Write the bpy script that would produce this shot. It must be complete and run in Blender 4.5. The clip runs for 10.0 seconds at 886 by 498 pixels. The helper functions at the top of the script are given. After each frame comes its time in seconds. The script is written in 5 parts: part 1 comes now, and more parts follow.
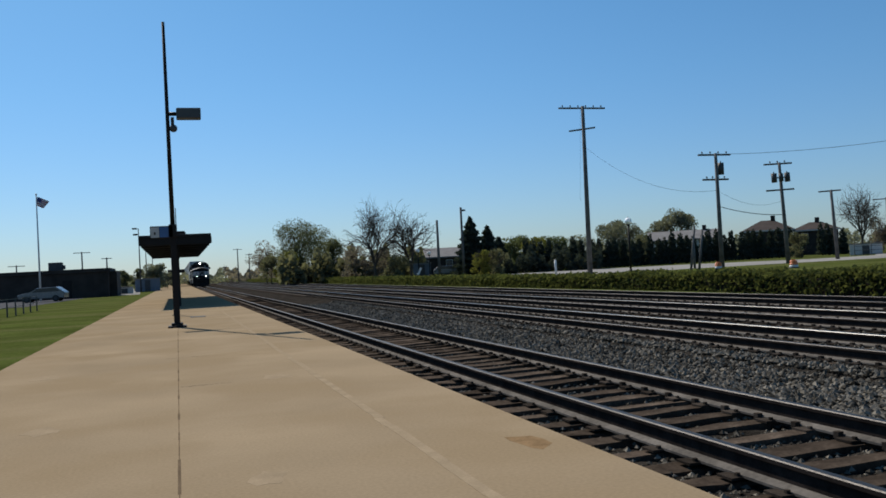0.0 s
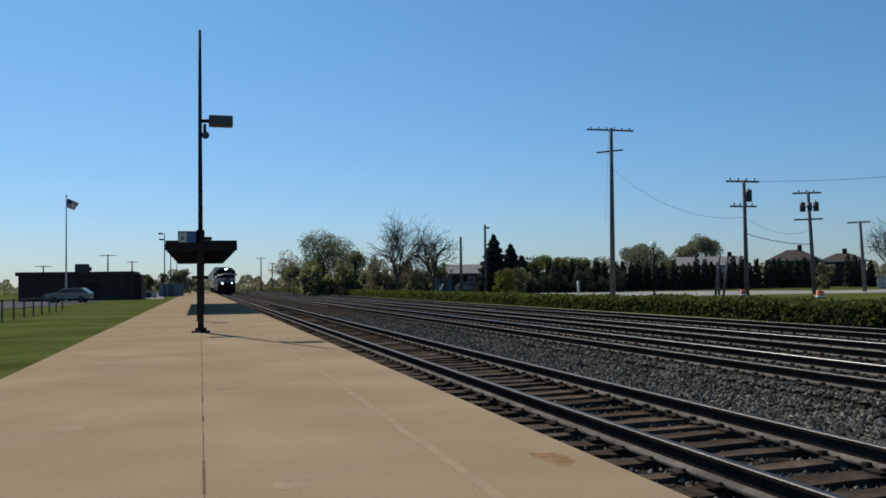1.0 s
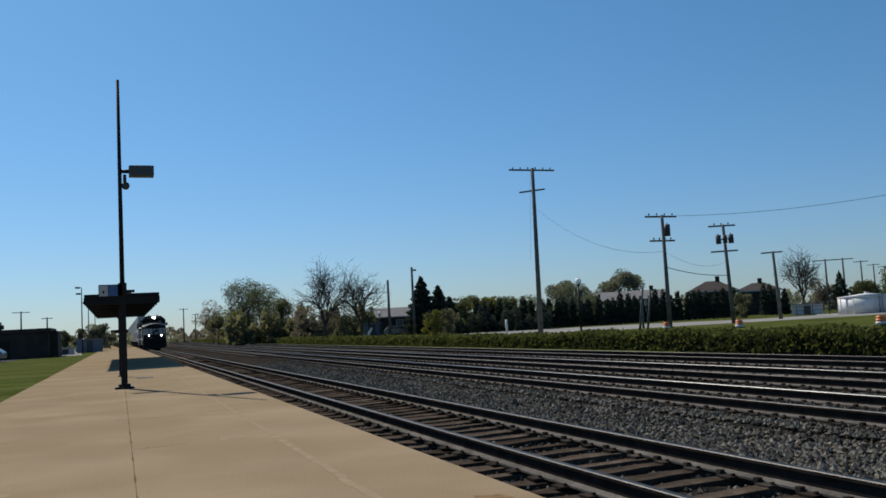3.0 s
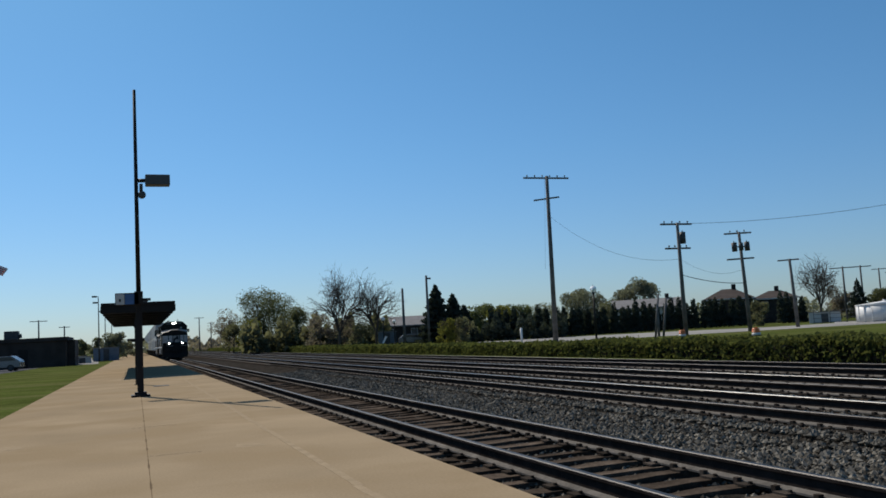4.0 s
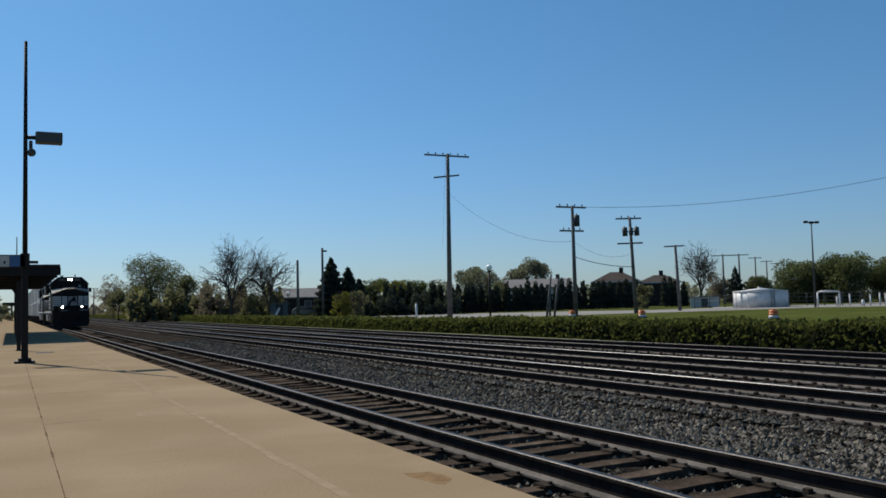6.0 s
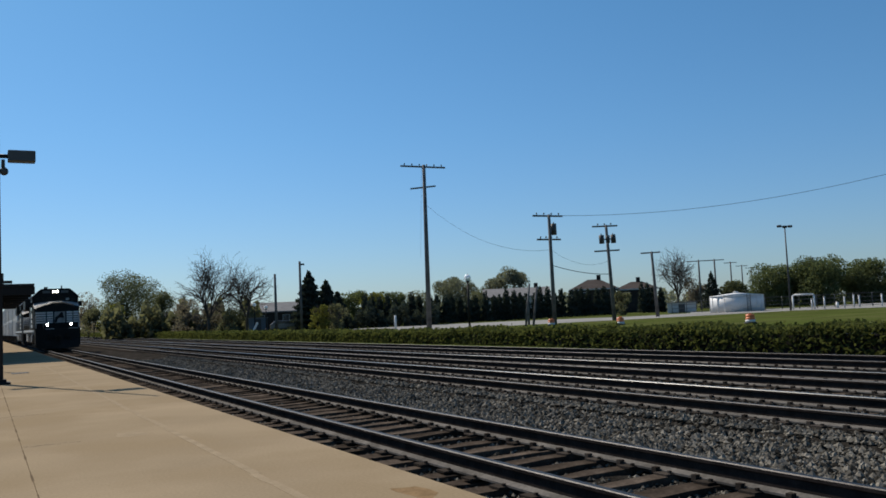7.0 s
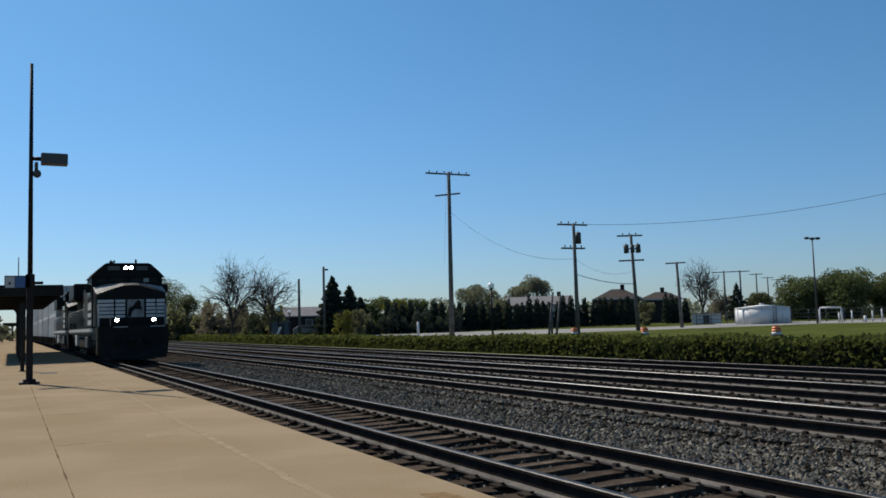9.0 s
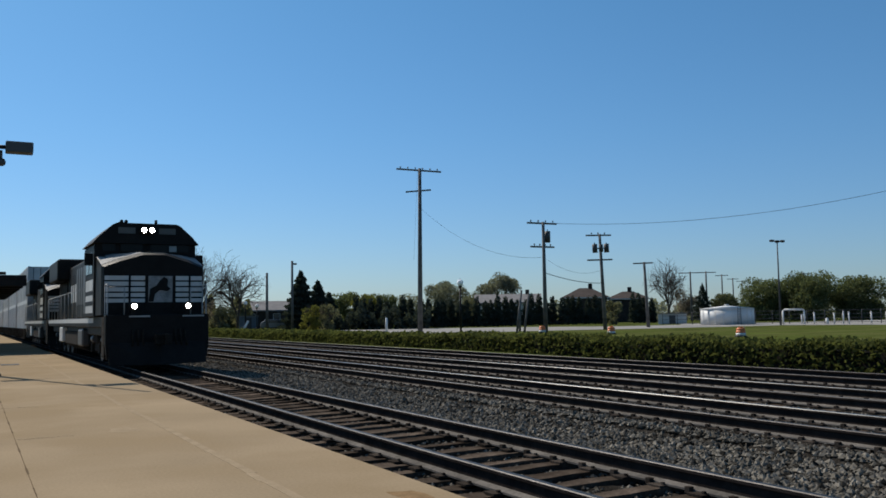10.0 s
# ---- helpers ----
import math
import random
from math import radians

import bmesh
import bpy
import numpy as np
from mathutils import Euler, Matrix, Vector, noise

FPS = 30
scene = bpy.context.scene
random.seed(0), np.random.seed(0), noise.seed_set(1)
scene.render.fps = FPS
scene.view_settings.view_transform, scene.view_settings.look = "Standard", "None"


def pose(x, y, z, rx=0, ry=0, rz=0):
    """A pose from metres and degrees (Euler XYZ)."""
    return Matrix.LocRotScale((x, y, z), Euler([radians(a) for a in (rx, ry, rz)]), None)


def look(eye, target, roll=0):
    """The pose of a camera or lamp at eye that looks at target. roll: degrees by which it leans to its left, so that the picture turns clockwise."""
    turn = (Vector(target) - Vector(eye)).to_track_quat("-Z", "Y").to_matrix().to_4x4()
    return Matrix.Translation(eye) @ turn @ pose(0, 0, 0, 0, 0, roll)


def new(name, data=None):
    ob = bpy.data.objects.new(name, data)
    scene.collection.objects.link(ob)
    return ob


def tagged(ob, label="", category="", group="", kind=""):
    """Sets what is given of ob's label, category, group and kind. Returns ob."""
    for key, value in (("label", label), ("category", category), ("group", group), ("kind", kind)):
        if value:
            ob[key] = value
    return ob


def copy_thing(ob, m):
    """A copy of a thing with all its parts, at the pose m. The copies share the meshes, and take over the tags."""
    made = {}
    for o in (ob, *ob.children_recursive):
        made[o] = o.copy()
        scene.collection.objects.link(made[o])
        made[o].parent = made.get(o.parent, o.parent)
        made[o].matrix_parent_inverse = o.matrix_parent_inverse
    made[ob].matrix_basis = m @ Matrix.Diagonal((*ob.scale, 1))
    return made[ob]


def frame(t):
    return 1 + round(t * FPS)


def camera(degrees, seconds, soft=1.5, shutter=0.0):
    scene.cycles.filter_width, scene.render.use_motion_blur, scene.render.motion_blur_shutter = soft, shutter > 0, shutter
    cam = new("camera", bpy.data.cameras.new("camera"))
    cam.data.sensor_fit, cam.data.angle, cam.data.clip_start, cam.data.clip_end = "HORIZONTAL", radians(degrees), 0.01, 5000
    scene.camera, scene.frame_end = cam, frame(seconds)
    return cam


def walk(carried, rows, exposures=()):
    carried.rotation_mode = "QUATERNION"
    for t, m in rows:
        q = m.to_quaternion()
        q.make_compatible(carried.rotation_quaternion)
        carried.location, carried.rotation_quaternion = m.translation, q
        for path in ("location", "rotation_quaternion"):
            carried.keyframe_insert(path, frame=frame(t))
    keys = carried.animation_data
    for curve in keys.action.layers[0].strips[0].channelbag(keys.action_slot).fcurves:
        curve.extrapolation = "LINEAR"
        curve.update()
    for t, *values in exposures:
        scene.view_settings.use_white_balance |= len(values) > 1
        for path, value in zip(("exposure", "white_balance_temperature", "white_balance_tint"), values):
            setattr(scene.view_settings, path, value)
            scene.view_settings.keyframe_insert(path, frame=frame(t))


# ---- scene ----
cam = camera(53.8, 10.0, soft=1.65)
PATH = [
    (0.0, pose(0.438, 0.0, 1.428, 91.10, 3.12, -16.98)),
    (0.5, pose(0.421, 0.0, 1.414, 91.18, 2.92, -16.89)),
    (1.0, pose(0.365, 0.0, 1.395, 92.23, 0.84, -15.57)),
    (1.5, pose(0.381, 0.0, 1.413, 93.19, 1.82, -15.98)),
    (2.0, pose(0.300, 0.0, 1.403, 91.73, 2.41, -20.71)),
    (2.5, pose(0.259, 0.0, 1.414, 93.29, 0.48, -21.28)),
    (2.7, pose(0.262, 0.0, 1.415, 95.09, 1.82, -20.79)),
    (3.8, pose(0.288, 0.0, 1.393, 94.66, 3.94, -19.98)),
    (4.0, pose(0.271, 0.0, 1.395, 95.46, 3.18, -19.33)),
    (4.5, pose(0.272, 0.0, 1.431, 95.32, 3.62, -18.84)),
    (5.0, pose(0.228, 0.0, 1.412, 95.53, 3.74, -19.41)),
    (5.5, pose(0.097, 0.0, 1.408, 94.03, 2.17, -23.70)),
    (5.7, pose(0.041, 0.0, 1.397, 93.70, 1.63, -25.41)),
    (6.8, pose(-0.018, 0.0, 1.425, 93.46, 1.85, -27.39)),
    (7.0, pose(-0.030, 0.0, 1.428, 94.18, 2.68, -27.75)),
    (7.5, pose(-0.091, 0.0, 1.434, 94.72, 2.83, -26.04)),
    (8.0, pose(-0.111, 0.0, 1.438, 94.72, 2.20, -26.25)),
    (8.5, pose(-0.140, 0.0, 1.430, 94.50, 1.91, -25.93)),
    (9.0, pose(-0.118, 0.0, 1.424, 94.71, 1.77, -26.31)),
    (9.5, pose(-0.146, 0.0, 1.438, 94.96, 1.01, -26.89)),
    (10.0, pose(-0.134, 0.0, 1.446, 94.42, 0.94, -28.38)),
]
walk(cam, PATH, [(0.0, 0.0), (0.5, 0.0), (1.0, -0.04), (1.5, -0.06), (2.0, -0.1), (2.7, -0.1), (3.8, -0.06), (4.5, -0.05), (5.5, -0.08), (6.8, 0.0), (8.0, 0.04), (10.0, 0.02)])

# ---- daylight: clear spring sky, sun ahead of the camera and a little to its side ----
SUN_AZ, SUN_EL = -17.2, 45.0
world = bpy.data.worlds.new("sky")
scene.world = world
world.use_nodes = True
wt = world.node_tree
sky = wt.nodes.new("ShaderNodeTexSky")
sky.sky_type = "NISHITA"
sky.sun_disc = False
sky.sun_elevation = radians(SUN_EL)
sky.sun_rotation = radians(SUN_AZ)
sky.air_density, sky.dust_density, sky.ozone_density = 1.0, 0.35, 2.0
wt.nodes["Background"].inputs["Strength"].default_value = 0.084
# the film's own blue: paler and whiter at the skyline, deeper overhead
up = wt.nodes.new("ShaderNodeSeparateXYZ")
way = wt.nodes.new("ShaderNodeTexCoord")
wt.links.new(way.outputs["Generated"], up.inputs[0])
ramp_up = wt.nodes.new("ShaderNodeValToRGB")
stops = ((0.0, (0.60, 0.78, 1.08)), (0.07, (0.59, 0.82, 1.12)), (0.2, (0.56, 0.91, 1.17)), (0.45, (0.54, 1.02, 1.22)))
while len(ramp_up.color_ramp.elements) < len(stops):
    ramp_up.color_ramp.elements.new(0.5)
for e, (at, c) in zip(ramp_up.color_ramp.elements, stops):
    e.position, e.color = at, (*c, 1)
wt.links.new(up.outputs["Z"], ramp_up.inputs[0])
tint = wt.nodes.new("ShaderNodeMix")
tint.data_type, tint.blend_type = "RGBA", "MULTIPLY"
tint.inputs[0].default_value = 1.0
wt.links.new(sky.outputs[0], tint.inputs[6])
wt.links.new(ramp_up.outputs[0], tint.inputs[7])
wt.links.new(tint.outputs[2], wt.nodes["Background"].inputs["Color"])
sun = new("sun", bpy.data.lights.new("sun", "SUN"))
sun.data.energy, sun.data.angle, sun.data.color = 5.0, radians(0.5), (1.0, 0.93, 0.83)
sa, se = radians(SUN_AZ), radians(SUN_EL)
sun.matrix_world = look((0, 0, 30), (-30 * math.sin(sa) * math.cos(se), -30 * math.cos(sa) * math.cos(se), 30 - 30 * math.sin(se)))
scene.view_settings.exposure = 0.0


# ---- materials ----
def material(name, base, rough=0.7, metal=0.0, vary=0.25, scale=3.0, fine=60.0, bump=0.15, bump_scale=None, spec=0.5,
             second=None, second_scale=0.4, random_tint=0.0, island=False, emit=0.0, bump_dist=0.01, object_space=True, stretch=None):
    """Node material: base colour broken up at two scales, an optional second tone in patches, bump and uneven roughness."""
    m = bpy.data.materials.new(name)
    m.use_nodes = True
    nt = m.node_tree
    n, l = nt.nodes, nt.links
    b = n["Principled BSDF"]
    b.inputs["Metallic"].default_value = metal
    b.inputs["Specular IOR Level"].default_value = spec
    geo = n.new("ShaderNodeNewGeometry")
    tc = n.new("ShaderNodeTexCoord")
    where = tc.outputs["Object"] if object_space else geo.outputs["Position"]

    def noise_node(s, detail=4.0):
        t = n.new("ShaderNodeTexNoise")
        t.inputs["Scale"].default_value = s
        t.inputs["Detail"].default_value = detail
        l.new(where, t.inputs["Vector"])
        return t.outputs["Fac"]

    def ramp(fac, lo, hi, c0, c1):
        r = n.new("ShaderNodeValToRGB")
        r.color_ramp.elements[0].position, r.color_ramp.elements[1].position = lo, hi
        r.color_ramp.elements[0].color, r.color_ramp.elements[1].color = (*c0, 1), (*c1, 1)
        l.new(fac, r.inputs["Fac"])
        return r.outputs["Color"]

    def mix(kind, fac, a, c):
        x = n.new("ShaderNodeMix")
        x.data_type, x.blend_type = "RGBA", kind
        for sock, v in ((x.inputs[0], fac), (x.inputs[6], a), (x.inputs[7], c)):
            if isinstance(v, (int, float)):
                sock.default_value = v
            elif isinstance(v, tuple):
                sock.default_value = (*v, 1)
            else:
                l.new(v, sock)
        return x.outputs[2]

    big, small = noise_node(scale), noise_node(fine, 6.0)
    col = ramp(big, 0.3, 0.7, tuple(c * (1 - vary) for c in base), tuple(min(1, c * (1 + vary)) for c in base))
    if second:
        if stretch:
            mp = n.new("ShaderNodeMapping")
            mp.inputs["Scale"].default_value = stretch
            l.new(where, mp.inputs["Vector"])
            pn = n.new("ShaderNodeTexNoise")
            pn.inputs["Scale"].default_value, pn.inputs["Detail"].default_value = second_scale, 5.0
            l.new(mp.outputs["Vector"], pn.inputs["Vector"])
            spread = pn.outputs["Fac"]
        else:
            spread = noise_node(second_scale, 5.0)
        patch = ramp(spread, 0.45, 0.62, (0, 0, 0), (1, 1, 1))
        col = mix("MIX", patch, col, second)
    col = mix("MULTIPLY", 0.75, col, ramp(small, 0.25, 0.75, (1 - vary,) * 3, (1 + vary,) * 3))
    if random_tint or island:
        src = geo.outputs["Random Per Island"] if island else n.new("ShaderNodeObjectInfo").outputs["Random"]
        rt = random_tint or 0.3
        col = mix("MULTIPLY", 1.0, col, ramp(src, 0.0, 1.0, (1 - rt,) * 3, (1 + rt,) * 3))
    l.new(col, b.inputs["Base Color"])
    mr = n.new("ShaderNodeMapRange")
    mr.inputs["To Min"].default_value, mr.inputs["To Max"].default_value = max(0.03, rough - 0.12), min(1, rough + 0.12)
    l.new(small, mr.inputs["Value"])
    l.new(mr.outputs["Result"], b.inputs["Roughness"])
    if bump:
        bp = n.new("ShaderNodeBump")
        bp.inputs["Strength"].default_value, bp.inputs["Distance"].default_value = bump, bump_dist
        l.new(noise_node(bump_scale or fine, 6.0), bp.inputs["Height"])
        l.new(bp.outputs["Normal"], b.inputs["Normal"])
    if emit:
        b.inputs["Emission Color"].default_value = (1.0, 0.93, 0.8, 1)
        b.inputs["Emission Strength"].default_value = emit
    return m


concrete = material("platform_concrete", (0.278, 0.211, 0.136), 0.95, spec=0.0, vary=0.13, scale=0.35, fine=35, bump=0.12, second=(0.254, 0.189, 0.117), second_scale=0.5)
worn_line = material("worn_line_paint", (0.284, 0.217, 0.142), 0.95, spec=0.0, vary=0.12, scale=4, fine=40, bump=0)
stain_mat = material("brown_stain", (0.215, 0.14, 0.075), 0.95, spec=0.0, vary=0.25, scale=6, fine=40, bump=0)
crack_mat = material("crack_dirt", (0.13, 0.095, 0.062), 0.95, spec=0.0, vary=0.2, bump=0)
grass = material("grass", (0.060, 0.075, 0.019), 0.95, spec=0.0, vary=0.35, scale=0.25, fine=9, bump=0.6, bump_dist=0.05, second=(0.086, 0.092, 0.032), second_scale=0.9, stretch=(0.1, 0.5, 1), object_space=False)
# bed far darker than its stones: the shade in their gaps is in the colour
ballast_shade_mat = material("ballast", (0.032, 0.028, 0.024), 0.95, spec=0.0, vary=0.45, scale=2.0, fine=22, bump=1.0, bump_dist=0.05, bump_scale=20)
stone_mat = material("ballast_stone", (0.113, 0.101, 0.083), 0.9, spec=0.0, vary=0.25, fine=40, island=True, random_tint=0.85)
tie_mat = material("creosoted_tie", (0.064, 0.049, 0.038), 0.95, spec=0.0, vary=0.4, scale=4, fine=30, bump=0.5, random_tint=0.4)
dusty = material("dusty_rail_foot", (0.118, 0.107, 0.096), 0.95, spec=0.0, vary=0.3, scale=3, fine=25)
rust = material("rusty_rail_side", (0.026, 0.021, 0.019), 0.9, spec=0.0, vary=0.3, scale=6, fine=50)
railhead = material("polished_railhead", (0.05, 0.047, 0.045), 0.55, metal=1.0, vary=0.12, scale=1.5, fine=30, bump=0.03)
shiny = material("bright_polished_railhead", (0.10, 0.097, 0.092), 0.33, metal=1.0, vary=0.12, scale=1.5, fine=30, bump=0.02)
plate_mat = material("rusty_tie_plate", (0.045, 0.037, 0.031), 0.9, spec=0.0, vary=0.4, island=True)
dark_steel = material("dark_brown_steel", (0.014, 0.011, 0.010), 0.6, spec=0.2, vary=0.2, scale=3, bump=0.05)
grey_box = material("grey_lamp_housing", (0.05, 0.05, 0.05), 0.5, vary=0.12, bump=0.03)
wood_pole = material("weathered_pole_wood", (0.13, 0.122, 0.115), 0.9, spec=0.15, vary=0.3, scale=1.5, fine=25, bump=0.4)
dark_metal = material("dark_galvanised", (0.06, 0.06, 0.062), 0.6, spec=0.25, vary=0.2, bump=0.05)
road_mat = material("pale_road", (0.25, 0.24, 0.225), 0.95, spec=0.0, vary=0.12, scale=0.2, fine=4, bump=0.1, object_space=False)
asphalt = material("asphalt", (0.09, 0.09, 0.095), 0.95, spec=0.0, vary=0.2, scale=0.5, fine=30, bump=0.2)
loco_black = material("locomotive_black_paint", (0.011, 0.0102, 0.0095), 0.55, spec=0.1, vary=0.3, scale=2, fine=15, bump=0.02)
loco_white = material("locomotive_white_paint", (0.5, 0.49, 0.465), 0.5, vary=0.12, scale=2, fine=12, bump=0.02)
under_mat = material("underframe_grime_and_hedge_shade", (0.02, 0.017, 0.014), 0.85, spec=0.08, vary=0.4, scale=3, fine=20, bump=0.3)
glow = material("headlight_glow", (1, 1, 1), 0.3, vary=0, bump=0, emit=45.0)


# ---- mesh helpers ----
def box(bm, x0, x1, y0, y1, z0, z1, m=None):
    vs = [bm.verts.new((x, y, z)) for z in (z0, z1) for y in (y0, y1) for x in (x0, x1)]
    if m is not None:
        for v in vs:
            v.co = m @ v.co
    return [bm.faces.new([vs[i] for i in q]) for q in ((0, 2, 3, 1), (4, 5, 7, 6), (0, 1, 5, 4), (2, 6, 7, 3), (0, 4, 6, 2), (1, 3, 7, 5))]


def rod(bm, a, b, r0, r1=None, n=8, caps=True):
    a, b = Vector(a), Vector(b)
    r1 = r0 if r1 is None else r1
    q = (b - a).to_track_quat("Z", "Y")
    rings = []
    for p, r in ((a, r0), (b, r1)):
        rings.append([bm.verts.new(p + q @ Vector((r * math.cos(i * math.tau / n), r * math.sin(i * math.tau / n), 0))) for i in range(n)])
    for i in range(n):
        f = bm.faces.new((rings[0][i], rings[0][(i + 1) % n], rings[1][(i + 1) % n], rings[1][i]))
        f.smooth = n > 5
    if caps:
        bm.faces.new(rings[0][::-1])
        bm.faces.new(rings[1])


def prism(bm, outline, a, b, axis="y"):
    """Extrudes a closed outline of (u, v) from a to b along an axis. u, v are x, z for axis y; y, z for axis x; x, y for axis z."""
    def place(u, v, w):
        return {"y": (u, w, v), "x": (w, u, v), "z": (u, v, w)}[axis]
    lo = [bm.verts.new(place(u, v, a)) for u, v in outline]
    hi = [bm.verts.new(place(u, v, b)) for u, v in outline]
    k = len(outline)
    faces = [bm.faces.new((lo[i], lo[(i + 1) % k], hi[(i + 1) % k], hi[i])) for i in range(k)]
    faces += [bm.faces.new(lo[::-1]), bm.faces.new(hi)]
    return faces


def mesh_of(name, bm, mat, bevel=0.0):
    if bevel:
        bmesh.ops.bevel(bm, geom=bm.edges[:], offset=bevel, segments=1, affect="EDGES")
    bmesh.ops.recalc_face_normals(bm, faces=bm.faces[:])
    me = bpy.data.meshes.new(name)
    bm.to_mesh(me)
    bm.free()
    for x in (mat if isinstance(mat, (list, tuple)) else [mat]):
        me.materials.append(x)
    return me


def part(name, bm, mat, parent=None, label="", bevel=0.0):
    ob = new(name, mesh_of(name, bm, mat, bevel))
    if parent is not None:
        ob.parent = parent
    return tagged(ob, label)


def made(fn, *args, **kw):
    bm = bmesh.new()
    fn(bm, *args, **kw)
    return bm


def boxes(*rows):
    bm = bmesh.new()
    for r in rows:
        box(bm, *r)
    return bm


def empty(name, label, category, m=None, group="", kind=""):
    ob = new(name)
    ob.empty_display_size = 0.2
    if m is not None:
        ob.matrix_world = m
    return tagged(ob, label, category, group, kind)


def raw_mesh(name, verts, faces, mat):
    me = bpy.data.meshes.new(name)
    me.from_pydata(verts, [], faces)
    me.materials.append(mat)
    me.update()
    return me


# ---- ground ----
PLAT_W, PLAT_E = -2.62, 3.39
TRACKS = {"near": 5.03, "second": 9.97, "third": 13.40, "far": 17.2}


def ground():
    xs = [-3000, -600, -150, -60, -30, -12, -6, PLAT_W - 0.02, PLAT_W + 0.05, 3.1, 21.2, 21.8, 26, 40, 60, 90, 150, 600, 3000]
    ys = [-200, -40, -10, 0, 10, 20, 30, 45, 60, 80, 100, 130, 170, 230, 320, 600, 1200, 4000]

    def gz(x):
        return -0.06 if x < PLAT_W else -0.5 if x < 21.5 else -0.02
    verts = [(x, y, gz(x)) for y in ys for x in xs]
    k = len(xs)
    faces = [(j * k + i, j * k + i + 1, (j + 1) * k + i + 1, (j + 1) * k + i) for j in range(len(ys) - 1) for i in range(k - 1)]
    tagged(new("ground", raw_mesh("ground", verts, faces, grass)), "mown green lawn and open ground", "ground", kind="structure")


ground()


def platform():
    p = empty("platform", "worn tan concrete station platform with a long joint", "platform", kind="structure")
    cross = [-12, 27.4, 66, 110, 170, 240, 330]

    def seam(y):
        return 0.385 + 0.001 * min(y, 27.4)
    # slabs on both sides of the lengthwise joint
    for a, b in zip(cross, cross[1:]):
        for side in (0, 1):
            g = 0.0015
            if side == 0:
                outline = [(PLAT_W, a + 0.001), (seam(a) - g, a + 0.001), (seam(b) - g, b - 0.001), (PLAT_W, b - 0.001)]
            else:
                outline = [(seam(a) + g, a + 0.001), (PLAT_E, a + 0.001), (PLAT_E, b - 0.001), (seam(b) + g, b - 0.001)]
            bm = bmesh.new()
            prism(bm, outline, -0.45, 0.0, "z")
            part("slab", bm, concrete, p, bevel=0.003)
    # hairline cracks and an old worn edge line
    rc = random.Random(4)
    for x0, y0, x1 in ((0.2, 16.85, 0.95), (0.42, 12.25, 1.1), (-0.95, 24.6, -0.55), (-0.1, 26.0, 0.25), (0.5, 25.2, 1.9)):
        bm = bmesh.new()
        n = 9
        for i in range(n):
            u = x0 + (x1 - x0) * i / n
            w = rc.uniform(0.004, 0.012)
            yy = y0 + rc.uniform(-0.05, 0.05)
            box(bm, u, u + (x1 - x0) / n * rc.uniform(0.6, 1.0), yy - w, yy + w, 0.0004, 0.0014)
        part("crack", bm, crack_mat, p)
    bm = bmesh.new()
    y = 3.0
    while y < 46:
        x = 2.24 + rc.uniform(-0.015, 0.015)
        d = rc.uniform(0.3, 1.1)
        box(bm, x - 0.05, x + 0.04, y, y + d, 0.0006, 0.0018)
        y += d
    part("worn_line", bm, worn_line, p, "faint worn-off safety line")
    bm = bmesh.new()
    y = -11.0
    while y < 120:
        d = rc.uniform(0.08, 0.5)
        w = rc.choice((0.002, 0.003, 0.004, 0.006, 0.011))
        s = seam(y)
        box(bm, s - w, s + w, y, y + d, 0.0005, 0.0016)
        y += d
    part("joint_filler", bm, crack_mat, p, "dark crumbling joint filler")
    for x0, y0, r in ((1.0, 6.3, 0.16), (-0.9, 9.5, 0.2), (1.7, 12.5, 0.25), (-1.6, 15.0, 0.3)):
        bm = bmesh.new()
        prism(bm, [(x0 + r * rc.uniform(0.5, 1.1) * math.cos(q * 0.571), y0 + 1.6 * r * rc.uniform(0.5, 1.1) * math.sin(q * 0.571)) for q in range(11)], 0.0003, 0.0010, "z")
        part("patch", bm, worn_line, p, "pale worn patch in the concrete")
    for x0, y0, r in ((3.05, 6.5, 0.16),):
        bm = bmesh.new()
        prism(bm, [(x0 + r * rc.uniform(0.5, 1.1) * math.cos(q * 0.571), y0 + 2.2 * r * rc.uniform(0.5, 1.1) * math.sin(q * 0.571)) for q in range(11)], 0.0003, 0.0010, "z")
        part("stain", bm, stain_mat, p, "brown stain near the platform edge")


platform()


